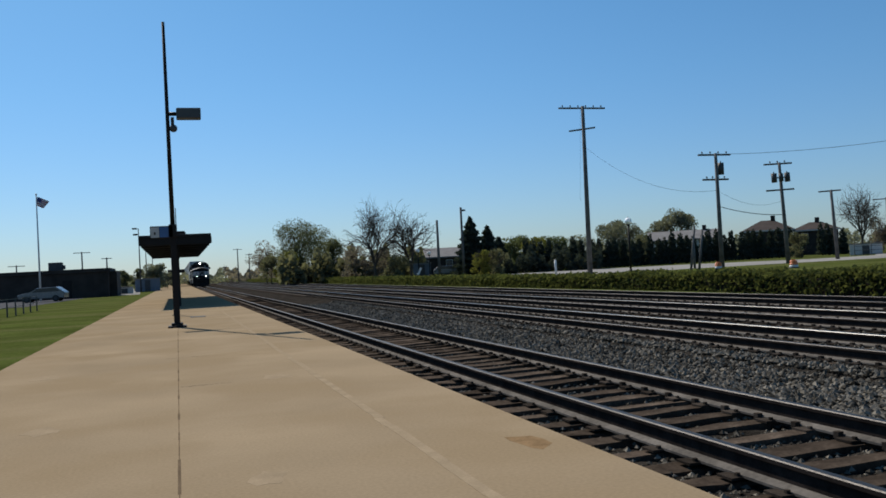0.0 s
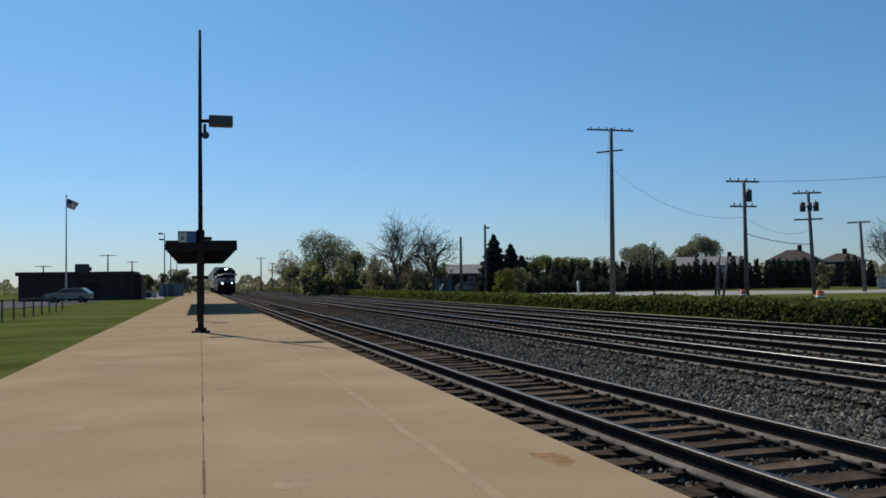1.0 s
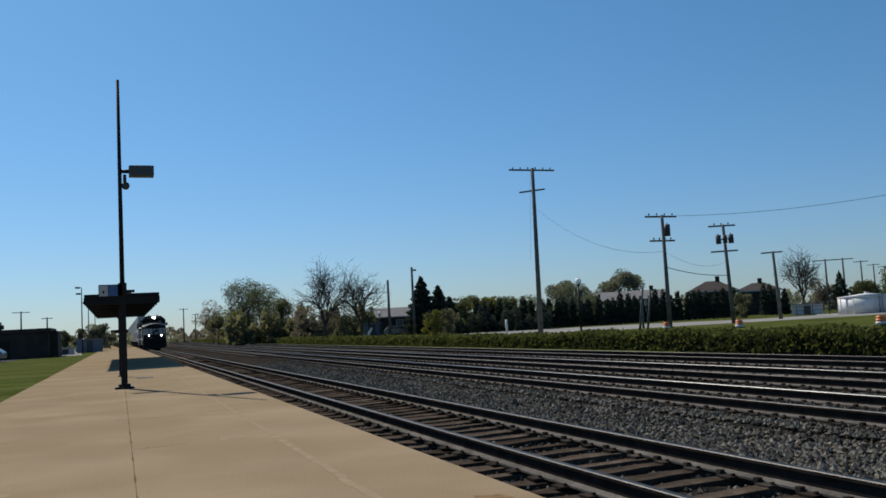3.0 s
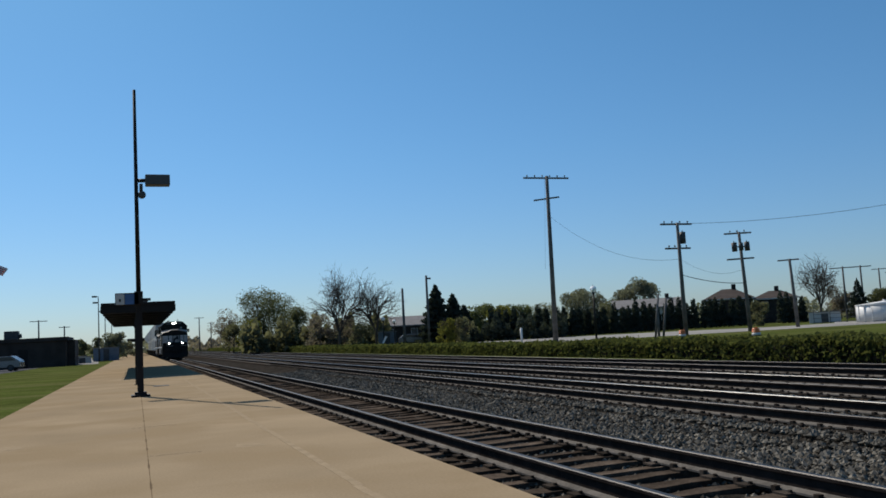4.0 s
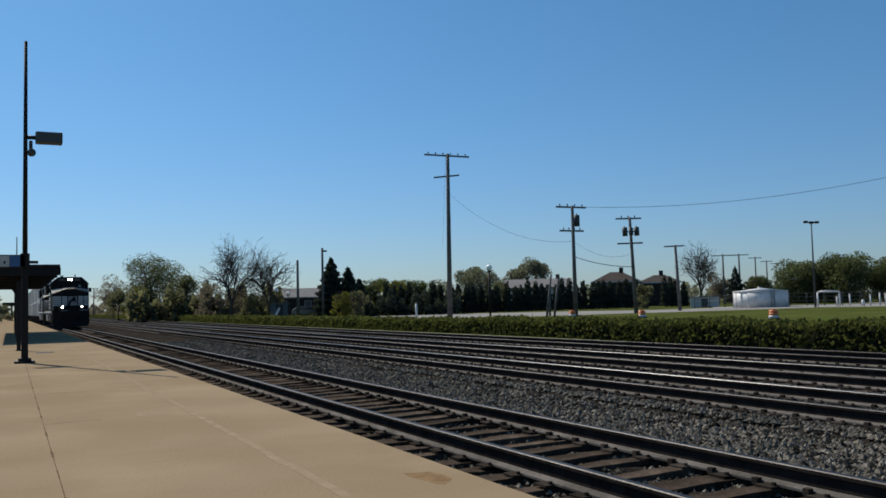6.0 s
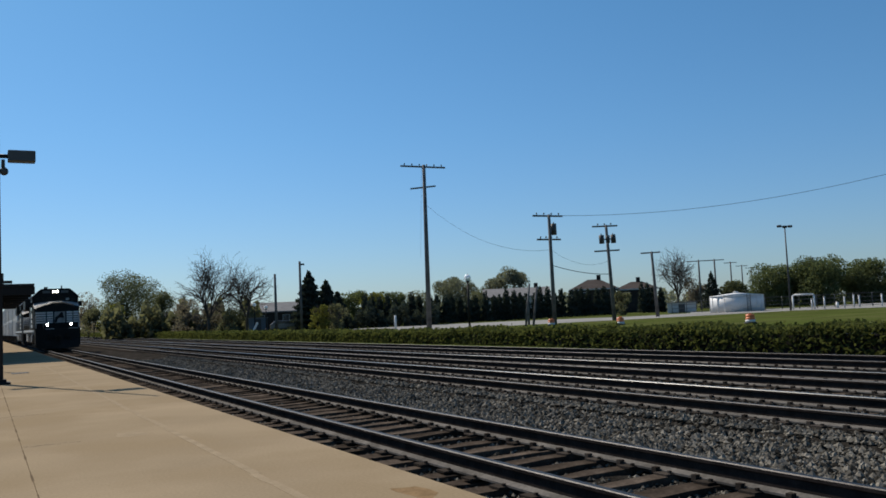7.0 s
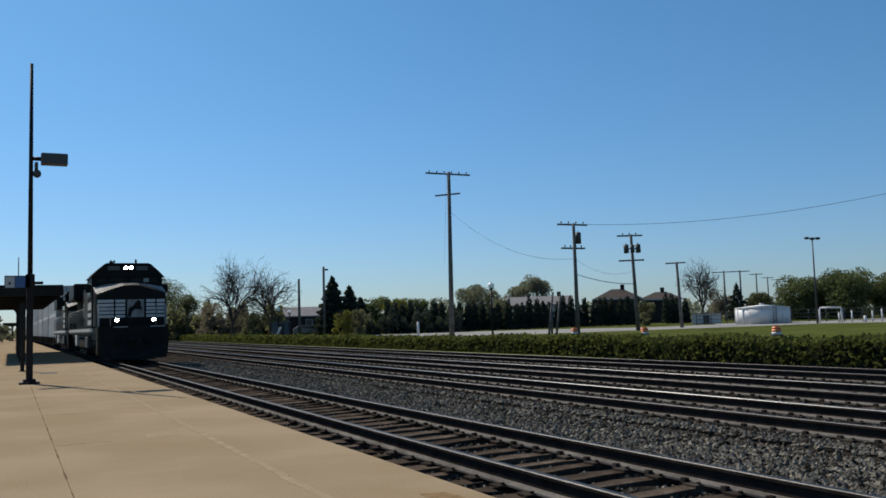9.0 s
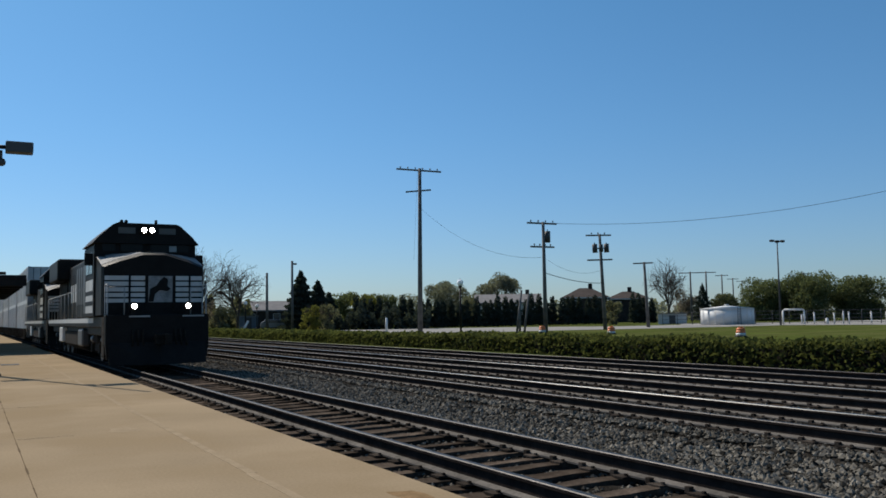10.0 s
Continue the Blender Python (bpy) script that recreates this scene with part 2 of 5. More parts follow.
def ballast():
    rng = np.random.RandomState(3)
    xs = np.concatenate([np.arange(3.26, 9.6, 0.16), np.arange(9.6, 21.8, 0.4)])
    ys = np.concatenate([np.arange(-8, 30, 0.25), np.arange(30, 80, 1.0), np.arange(80, 500, 10.0)])

    def gz(x):
        d = min(abs(x - c) for c in TRACKS.values())
        if x > 8.1 and d < 1.6:
            return -0.208
        z = (-0.258 if x < 7 else -0.262) if d < 1.45 else -0.262 - 0.07 * min(1, (d - 1.5) / 0.8)
        return z
    k = len(xs)
    verts = [(x, y, gz(x) + (rng.rand() - 0.5) * (0.035 if y < 30 else 0.02 if y < 80 else 0.0)) for y in ys for x in xs]
    faces = [(j * k + i, j * k + i + 1, (j + 1) * k + i + 1, (j + 1) * k + i) for j in range(len(ys) - 1) for i in range(k - 1)]
    tagged(new("ballast", raw_mesh("ballast", verts, faces, ballast_shade_mat)), "dark grey crushed stone ballast under the tracks, coloured darker for the shade between stones", "ballast", kind="structure")
    # loose stones that can be made out, nearest stretch
    octa = np.array([(1, 0, 0), (-1, 0, 0), (0, 1, 0), (0, -1, 0), (0, 0, 1), (0, 0, -1)], float)
    tri = np.array([(0, 2, 4), (2, 1, 4), (1, 3, 4), (3, 0, 4), (2, 0, 5), (1, 2, 5), (3, 1, 5), (0, 3, 5)])
    n = 84000
    y = 1.2 + 46 * rng.rand(n) ** 1.5
    pick = rng.rand(n)
    x = np.where(pick < 0.68, rng.uniform(6.0, 8.9, n), np.where(pick < 0.84, rng.uniform(3.42, 6.2, n), rng.uniform(8.9, 12.3, n)))
    level = np.array([gz(u) for u in x])
    between = (x > 6.3) & (x < 8.7)
    size = rng.uniform(0.02, 0.046, n) * np.where(between, 1.15, 0.8)
    spin = rng.rand(n) * math.tau
    o = octa[None] * rng.uniform(0.55, 1.3, (n, 6, 3)) * size[:, None, None] * np.array((1.25, 1.0, 0.8))
    c, d = np.cos(spin)[:, None], np.sin(spin)[:, None]
    z = level + rng.rand(n) * np.where(between, 0.045, 0.02)
    vs = np.stack([o[:, :, 0] * c - o[:, :, 1] * d + x[:, None], o[:, :, 0] * d + o[:, :, 1] * c + y[:, None], o[:, :, 2] + z[:, None]], 2).reshape(-1, 3)
    fs = (tri[None] + 6 * np.arange(n)[:, None, None]).reshape(-1, 3)
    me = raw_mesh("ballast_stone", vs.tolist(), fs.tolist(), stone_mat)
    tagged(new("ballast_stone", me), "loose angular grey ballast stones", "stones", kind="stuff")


ballast()


RAIL = [(-0.08, -0.185), (0.08, -0.185), (0.08, -0.166), (0.014, -0.142), (0.009, -0.05), (0.037, -0.036), (0.037, -0.008), (0.028, 0.0),
        (-0.028, 0.0), (-0.037, -0.008), (-0.037, -0.036), (-0.009, -0.05), (-0.014, -0.142), (-0.08, -0.166)]


def track(name, x, n_ties, label, head=None):
    t = empty(name, label, "railway track", kind="structure")
    rng = random.Random(int(x * 10))
    for s in (-1, 1):
        bm = bmesh.new()
        prism(bm, [(x + s * 0.752 + u, v) for u, v in RAIL], -30, 700)
        bmesh.ops.recalc_face_normals(bm, faces=bm.faces[:])
        for f in bm.faces:
            c = f.calc_center_median()
            f.material_index = 1 if f.normal.z > 0.5 and c.z > -0.01 else 2 if f.normal.z > -0.3 and c.z < -0.145 else 0
        part("rail", bm, [rust, head if head and s > 0 else railhead, dusty], t)
    variants = []
    for v in range(4):
        bm = boxes((-1.3, 1.3, -0.115, 0.115, -0.19, 0.0))
        bmesh.ops.subdivide_edges(bm, edges=[e for e in bm.edges if e.calc_length() > 1], cuts=7)
        for q in bm.verts:
            q.co += Vector((rng.uniform(-0.06, 0.04), rng.uniform(-0.022, 0.014), rng.uniform(-0.02, 0.002)))
        variants.append(mesh_of("tie", bm, tie_mat))
    y = -12.0
    for i in range(n_ties):
        ob = new("tie", variants[rng.randrange(4)])
        ob.parent = t
        ob.location = (x + rng.uniform(-0.08, 0.08), y, -0.194 + rng.uniform(-0.014, 0.0))
        ob.rotation_euler = (rng.uniform(-0.05, 0.05), rng.uniform(-0.008, 0.008), rng.uniform(-0.05, 0.05))
        ob.scale = (rng.uniform(0.94, 1.04), rng.uniform(0.78, 1.08), 1)
        y += 0.53 + rng.uniform(-0.05, 0.05)
    y0 = y
    far = bmesh.new()
    while y < 330:
        box(far, x - 1.3, x + 1.3, y - 0.115, y + 0.115, -0.3, -0.192)
        y += 0.53
    tagged(part("far_ties", far, tie_mat, t), kind="stuff")
    pl = bmesh.new()
    y = -2.0
    while y < min(y0, 70):
        for s in (-0.752, 0.752):
            box(pl, x + s - 0.18, x + s + 0.18, y - 0.09, y + 0.09, -0.195, -0.176)
            for e in (-0.1, 0.1):
                box(pl, x + s + e - 0.015, x + s + e + 0.015, y - 0.06, y - 0.03, -0.18, -0.152)
                if s > 0 or x > 7:
                    box(pl, x + s + e - 0.028, x + s + e + 0.028, y + 0.11, y + 0.17, -0.195, -0.138)
        y += 0.53
    tagged(part("tie_plates", pl, plate_mat, t), kind="stuff")


track("track_near", TRACKS["near"], 280, "railway track with worn wooden ties beside the platform")
track("track_second", TRACKS["second"], 140, "railway track with polished rails on wooden ties", shiny)
track("track_third", TRACKS["third"], 140, "railway track with polished rails on wooden ties", shiny)
track("track_far", TRACKS["far"], 110, "rusty railway track beside the hedge")



# ---- trees and shrubs ----
bark = material("grey_brown_bark", (0.075, 0.062, 0.052), 0.9, spec=0.1, vary=0.3, fine=20, bump=0.3)


def leaf_material(name, base, through_light=0.38):
    m = material(name, base, 0.75, vary=0.25, scale=0.8, fine=6, spec=0.0, island=True, random_tint=0.3, bump=0, object_space=False)
    # light shines through young leaves
    nt = m.node_tree
    lit = nt.nodes.new("ShaderNodeBsdfTranslucent")
    lit.inputs["Color"].default_value = (min(1, base[0] * 1.7), min(1, base[1] * 1.7), base[2] * 1.2, 1)
    both = nt.nodes.new("ShaderNodeMixShader")
    both.inputs[0].default_value = through_light
    nt.links.new(nt.nodes["Principled BSDF"].outputs[0], both.inputs[1])
    nt.links.new(lit.outputs[0], both.inputs[2])
    nt.links.new(both.outputs[0], nt.nodes["Material Output"].inputs["Surface"])
    return m


LEAF = {
    "dark": leaf_material("dark_leaf", (0.088, 0.095, 0.056)),
    "green": leaf_material("green_leaf", (0.095, 0.11, 0.055), 0.36),
    "bright": leaf_material("young_yellow_green_leaf", (0.125, 0.125, 0.035)),
    "olive": leaf_material("olive_leaf", (0.118, 0.118, 0.074)),
    "evergreen": leaf_material("evergreen_needles", (0.042, 0.051, 0.042), 0.22),
    "brown": leaf_material("reddish_spring_bud", (0.145, 0.127, 0.11)),
    "grey": leaf_material("grey_green_leaf", (0.145, 0.15, 0.115)),
    "hedge": leaf_material("hedge_leaf", (0.064, 0.072, 0.026), 0.4),
}



# ---- platform furniture ----
def lamp_post():
    x, y = 0.40, 27.74
    p = empty("platform_lamp", "tall dark brown steel platform lamp post with a box floodlight", "lamp post", pose(x, y, 0), "platform lamps")
    part("base_plate", boxes((-0.27, 0.27, -0.27, 0.27, 0, 0.06), (-0.17, 0.17, -0.17, 0.17, 0.06, 0.14)), dark_steel, p, bevel=0.012)
    part("lower_post", boxes((-0.09, 0.09, -0.09, 0.09, 0.14, 3.1)), dark_steel, p, bevel=0.012)
    bm = bmesh.new()
    rod(bm, (0, 0, 3.1), (0, 0, 9.32), 0.07, 0.045, 12)
    part("pole", bm, dark_steel, p)
    bm = bmesh.new()
    rod(bm, (0.05, 0, 6.5), (0.28, 0, 6.5), 0.06, n=10)
    part("arm", bm, dark_steel, p)
    part("lamp_head", boxes((0.26, 0.98, -0.2, 0.2, 6.34, 6.66)), grey_box, p, "grey box floodlight head", bevel=0.02)
    bm = bmesh.new()
    bmesh.ops.create_uvsphere(bm, u_segments=14, v_segments=8, radius=0.12, matrix=Matrix.Translation((0.16, 0, 6.06)))
    rod(bm, (0.14, 0, 6.15), (0.14, 0, 6.4), 0.05)
    part("camera_dome", bm, dark_metal, p, "dark dome camera")
    return p


near_lamp = lamp_post()
copy_thing(near_lamp, pose(0.66, 100, 0))


def canopy(y0, y1, x0=-1.35, x1=2.3, z=3.68):
    c = empty("platform_canopy", "dark flat-roofed platform canopy on a central row of posts", "canopy", pose(0, y0, 0), "platform canopies")
    L = y1 - y0
    part("roof", boxes((x0, x1, 0, L, z, z + 0.16)), dark_steel, c, bevel=0.015)
    xm = (x0 + x1) / 2
    n = round(L / 3.7)
    for i in range(n + 1):
        yy = 0.2 + (L - 0.4) * i / n
        bm = bmesh.new()
        prism(bm, [(x0 - 0.02, z - 0.002), (x0 - 0.02, z - 0.34), (x0 + 0.03, z - 0.38), (x1 - 0.03, z - 0.38), (x1 + 0.02, z - 0.34), (x1 + 0.02, z - 0.002)], yy - 0.14, yy + 0.14)
        part("rafter", bm, dark_steel, c)
    k = max(2, round(L / 6.5))
    for i in range(k):
        yy = 2.2 + (L - 4.4) * i / (k - 1)
        part("post", boxes((xm - 0.15, xm + 0.15, yy - 0.15, yy + 0.15, 0.0, z - 0.3)), dark_steel, c, bevel=0.015)
        bm = bmesh.new()
        prism(bm, [(xm - 0.15, z - 0.7), (xm + 0.15, z - 0.7), (xm + 0.5, z - 0.145), (xm - 0.5, z - 0.145)], yy - 0.1, yy + 0.1)
        part("bracket", bm, dark_steel, c)


canopy(48.0, 76.0)
canopy(205.0, 233.0)


def hedge():
    rng = np.random.RandomState(5)
    vs, fs, k = [], [], 0
    for i in range(110000):
        y = 3 + 297 * rng.rand() ** 1.9
        big = 1 + y / 60
        u = rng.rand()
        x = 20.65 + rng.rand() ** 2 * 1.6 if u < 0.6 else 20.7 + rng.rand() * 1.8
        top = (0.54 if y < 40 else 0.48) + 0.05 * math.sin(y * 0.9) + 0.04 * math.sin(y * 2.3)
        z = (top + 0.3) * rng.rand() ** 0.8 - 0.3 if u < 0.6 else top + rng.uniform(-0.14, 0.05) + 0.09 * rng.rand() ** 4
        s = rng.uniform(0.035, 0.085) * min(big, 3)
        d = rng.normal(size=(2, 3))
        a = d[0] / np.linalg.norm(d[0])
        b = np.cross(a, d[1]); b /= np.linalg.norm(b)
        p = np.array((x, y, z - 0.02))
        vs += [p - a * s, p + b * s * 0.6, p + a * s, p - b * s * 0.6]
        fs.append((k, k + 1, k + 2, k + 3)); k += 4
    h = empty("hedge", "low clipped green hedge along the railway", "hedge")
    ob = new("leaves", raw_mesh("leaves", [tuple(v) for v in vs], fs, LEAF["hedge"])); ob.parent = h
    tagged(ob, kind="stuff")
    # solid dark box put behind the leaves as the shade inside the hedge
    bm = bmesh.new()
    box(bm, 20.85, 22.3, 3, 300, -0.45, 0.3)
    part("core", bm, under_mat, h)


hedge()


def verge():
    rng = np.random.RandomState(8)
    ys = np.concatenate([np.arange(26, 80, 1.5), np.arange(80, 330, 10)])
    verts = []
    for y in ys:
        w = 1.3 * min(1, (y - 25) / 18)
        verts += [(20.75, y, -0.17), (20.75 - w + rng.uniform(-0.12, 0.12), y, -0.23), (20.75 - w - 0.1, y, -0.4)]
    faces = [(3 * j + i, 3 * j + i + 1, 3 * j + i + 4, 3 * j + i + 3) for j in range(len(ys) - 1) for i in (0, 1)]
    tagged(new("verge", raw_mesh("verge", verts, faces, grass)), "thin grassy verge between ballast and hedge", "verge", kind="structure")


verge()


def utility_pole(x, y, top, arms, lean=0.0, name="utility_pole", label="weathered wooden utility pole with crossarms"):
    p = empty(name, label, "utility pole", pose(x, y, -0.02, 0, lean, 0), "utility poles")
    bm = bmesh.new()
    rod(bm, (0, 0, 0), (0, 0, top), 0.24 if top > 12 else 0.19, 0.15 if top > 12 else 0.12, 10)
    part("pole", bm, wood_pole, p)
    for z, half, yaw, *tilt in arms:
        bm = bmesh.new()
        m = pose(0, 0, z, 0, -tilt[0] if tilt else 0, yaw)
        box(bm, -half, half, 0.12, 0.24, -0.07, 0.07, m)
        part("crossarm", bm, wood_pole, p)
    return p


utility_pole(35.6, 70.5, 15.0, [(14.85, 2.2, -4), (12.95, 1.5, 14, 9)], 0.7)
utility_pole(42.38, 60.6, 9.3, [(9.2, 1.5, 0), (7.2, 1.2, 0)])
utility_pole(51.75, 64.4, 8.9, [(8.8, 1.45, 0), (6.5, 1.45, 0)], -2.2)
utility_pole(62.1, 70.2, 6.8, [(6.7, 1.3, 0)], -2.5)



def bearing(az, d, x0=0.0):
    """A place at a compass bearing (degrees from the track's direction) and a distance from the viewpoint."""
    return x0 + d * math.sin(radians(az)), d * math.cos(radians(az))


def leaves(points, size, rng, flat=0.6):
    """Small four-cornered leaf sprays at the given points, turned every way."""
    n = len(points)
    a = rng.normal(size=(n, 3))
    a /= np.linalg.norm(a, axis=1)[:, None]
    b = np.cross(a, rng.normal(size=(n, 3)))
    b /= np.linalg.norm(b, axis=1)[:, None]
    s = (size * rng.uniform(0.6, 1.4, n))[:, None]
    v = np.stack([points - a * s, points + b * s * flat, points + a * s, points - b * s * flat], 1).reshape(-1, 3)
    f = np.arange(4 * n).reshape(n, 4)
    return v.tolist(), f.tolist()


def crown_points(rng, n, height, width, low, lobes=12):
    """Points in overlapping lumps, so that the outline is uneven and has gaps."""
    pts = []
    mid, half = (height + low) / 2, (height - low) / 2
    for k in range(lobes):
        t = rng.uniform(-0.95, 0.75)
        r = width / 2 * math.sqrt(max(0.08, 1 - t * t)) * rng.uniform(0.35, 0.8)
        a = rng.uniform(0, math.tau)
        c = np.array((r * math.cos(a), r * math.sin(a), mid + t * half))
        rad = np.array((1, 1, 0.8)) * width * rng.uniform(0.14, 0.27)
        q = rng.normal(size=(n // lobes, 3))
        q /= np.linalg.norm(q, axis=1)[:, None]
        q *= rng.uniform(0.3, 1.0, (len(q), 1)) ** 0.6
        pts.append(c + q * rad)
    return np.concatenate(pts)


def branches(bm, rng, start, way, length, radius, depth, spread=0.55):
    p, d = Vector(start), Vector(way).normalized()
    n = 3 if depth > 2 else 2
    for i in range(n):
        q = p + d * (length / n)
        rod(bm, p, q, radius * (1 - 0.3 * i / n), radius * (1 - 0.3 * (i + 1) / n), 6 if depth > 3 else 4 if depth > 1 else 3, caps=False)
        p = q
        d = (d + Vector((rng.gauss(0, 0.13), rng.gauss(0, 0.13), rng.gauss(0.04, 0.08)))).normalized()
        if depth > 0 and i > 0 or (depth > 1 and i == 0 and rng.random() < 0.4):
            for k in range(2):
                side = d.orthogonal().normalized()
                side.rotate(Matrix.Rotation(rng.uniform(0, math.tau), 3, d))
                branches(bm, rng, p, d + side * rng.uniform(0.5, 1.15) * spread * 1.5, length * rng.uniform(0.55, 0.78), max(radius * 0.58, 0.019), depth - 1, spread)


def tree(x, y, height, width, leaf="green", n=2600, low=0.25, size=0.22, seed=1, lobes=14, label="", name="tree", trunk=True):
    rng, pr = np.random.RandomState(seed), random.Random(seed)
    t = empty(name, label or "leafy green spring tree with an uneven crown", "tree", pose(x, y, -0.02), "trees beyond the hedge")
    if trunk:
        bm = bmesh.new()
        branches(bm, pr, (0, 0, 0), (0.03, 0, 1), height * 0.38, height * 0.022, 4)
        k = height * 0.92 / max(v.co.z for v in bm.verts)
        for v in bm.verts:
            v.co = Vector((v.co.x * min(1, width / height), v.co.y * min(1, width / height), v.co.z * k))
        part("trunk", bm, bark, t)
    v, f = leaves(crown_points(rng, int(n * 2.4), height, width, height * low, lobes), size * 0.66, rng)
    ob = new("crown", raw_mesh("crown", v, f, LEAF[leaf]))
    ob.parent = t
    return t


def bare_tree(x, y, height, width, seed, leaf_n=0):
    pr = random.Random(seed)
    t = empty("bare_tree", "leafless grey-brown tree with fine spreading twigs", "tree", pose(x, y, -0.02), "trees beyond the hedge")
    bm = bmesh.new()
    fork = height * 0.24
    rod(bm, (0, 0, 0), (0.05, 0, fork), height * 0.026, height * 0.021, 8, caps=False)
    limbs = 6
    for i in range(limbs):
        a = i * math.tau / limbs + pr.uniform(-0.3, 0.3)
        lean = pr.uniform(0.15, 1.0)
        branches(bm, pr, (0.05, 0, fork * pr.uniform(0.7, 1.0)), (lean * math.cos(a), lean * math.sin(a), 1), height * pr.uniform(0.30, 0.42), height * 0.0135, 4, 0.74)
    top = max(v.co.z for v in bm.verts)
    wide = max(abs(v.co.x) for v in bm.verts)
    for v in bm.verts:
        v.co = Vector((v.co.x * width / 2 / wide, v.co.y * width / 2 / wide, v.co.z * height / top))
    part("limb_crown", bm, bark, t)
    return t


def conifer(x, y, height, width, seed, leaf="evergreen", name="spruce", label="dark green pointed spruce tree", n=2600, group="conifers", taper=0.85, size=0.2, low=0.03):
    rng = np.random.RandomState(seed)
    t = empty(name, label, "tree", pose(x, y, -0.02), group)
    bm = bmesh.new()
    rod(bm, (0, 0, 0), (0, 0, height * 0.96), height * 0.02 + 0.03, 0.015, 7)
    part("trunk", bm, bark, t)
    h = 1 - rng.rand(n) ** 0.55
    r = width / 2 * (1 - h) ** taper * rng.uniform(0.55, 1.08, n)
    tier = 0.82 + 0.18 * np.sin(h * height * 7)
    a = rng.uniform(0, math.tau, n)
    p = np.stack([r * tier * np.cos(a), r * tier * np.sin(a), low * height + h * height * (1 - low)], 1)
    v, f = leaves(p, size, rng, 0.45)
    ob = new("crown", raw_mesh("crown", v, f, LEAF[leaf]))
    ob.parent = t
    return t


def woods(name, az0, az1, d, top_el, leaf, n, seed, label, size=0.5, depth=30):
    """Distant trees that merge into one belt."""
    rng = np.random.RandomState(seed)
    az = rng.uniform(az0, az1, n)
    dd = d + rng.uniform(0, depth, n)
    top = d * np.tan(np.radians(top_el)) + 1.5
    prof = top * (0.62 + 0.22 * np.sin(az * 3.1 + seed) + 0.16 * np.sin(az * 8.3 + 2 * seed))
    z = prof * rng.rand(n) ** 0.7
    p = np.stack([dd * np.sin(np.radians(az)), dd * np.cos(np.radians(az)), z], 1)
    v, f = leaves(p, size, rng, 0.7)
    tagged(new(name, raw_mesh(name, v, f, LEAF[leaf])), label, "trees", kind="stuff")


# along the far side of the tracks, from the far end to the near
tree(*bearing(8.0, 150), 10.2, 11.0, "dark", 7000, 0.2, 0.17, 11, 34, "half-leafed dark tree with limbs showing through")
tree(*bearing(9.7, 156), 7.4, 7.5, "dark", 4500, 0.1, 0.18, 12, 24, "dense dark green leafy tree")
tree(*bearing(5.7, 158), 7.4, 6.0, "brown", 900, 0.3, 0.2, 13, 14, "thinly leafed reddish spring tree")
tree(*bearing(7.1, 140), 4.8, 4.4, "bright", 1500, 0.02, 0.2, 14, 14, "bright yellow-green shrub in young leaf", "shrub")
tree(*bearing(6.0, 145), 4.6, 5.0, "olive", 1100, 0.05, 0.2, 15, 12, "rounded olive green shrub beyond the hedge", "shrub")
bare_tree(*bearing(12.75, 110), 11.2, 10.2, 21)
bare_tree(*bearing(15.1, 112), 10.3, 9.6, 22)
tree(*bearing(11.4, 120), 4.8, 4.5, "brown", 900, 0.05, 0.2, 23, 12, "twiggy brownish shrub beyond the hedge", "shrub")
tree(*bearing(12.8, 118), 4.2, 4.6, "brown", 1000, 0.02, 0.2, 24, 12, "twiggy brownish shrub beyond the hedge", "shrub")
tree(*bearing(14.2, 108), 3.6, 3.2, "olive", 700, 0.05, 0.17, 25, 10, "olive shrub in young leaf", "shrub")
tree(*bearing(13.6, 112), 3.2, 3.0, "olive", 600, 0.05, 0.17, 26, 10, "olive shrub in young leaf", "shrub")
conifer(*bearing(19.1, 115), 7.7, 5.6, 31, taper=0.75, n=6500, size=0.26)
conifer(*bearing(20.2, 117), 6.5, 5.0, 32, taper=0.75, n=5500, size=0.26)
conifer(*bearing(20.9, 119), 5.0, 4.2, 33, taper=0.75, n=3600, size=0.26)
tree(*bearing(19.7, 103), 3.5, 3.0, "bright", 900, 0.02, 0.16, 34, 12, "yellow-green shrub in young leaf", "shrub")
tree(*bearing(20.8, 104), 3.7, 3.2, "olive", 900, 0.02, 0.16, 35, 12, "rounded olive green shrub beyond the hedge", "shrub")
tree(*bearing(22.0, 130), 5.9, 5.4, "green", 1700, 0.03, 0.22, 36, 14)
tree(*bearing(23.3, 126), 5.0, 4.6, "bright", 1400, 0.03, 0.2, 37, 14, "yellow-green tree in young leaf")
tree(*bearing(24.5, 132), 5.2, 5.0, "green", 1500, 0.03, 0.2, 38, 14)
tree(*bearing(26.2, 150), 5.2, 6.0, "grey", 1200, 0.1, 0.22, 39, 12)
tree(*bearing(28.6, 172), 8.4, 9.6, "grey", 3600, 0.25, 0.26, 40, 18, "rounded hazy grey-green tree")
tree(*bearing(31.0, 172), 7.8, 6.6, "grey", 2400, 0.25, 0.26, 41, 14, "rounded hazy grey-green tree")
tree(*bearing(32.3, 170), 9.2, 8.0, "grey", 3200, 0.3, 0.26, 42, 16, "rounded green leafy tree")
tree(*bearing(30.0, 125), 4.3, 5.0, "olive", 1200, 0.03, 0.2, 43, 12)
tree(*bearing(39.5, 118), 3.4, 3.4, "olive", 1000, 0.02, 0.16, 44, 12, "rounded olive shrub beside the road", "shrub")
bare_tree(*bearing(42.8, 140), 10.2, 8.6, 45)
tree(*bearing(43.9, 160), 5.5, 5.0, "brown", 900, 0.1, 0.22, 46, 12)
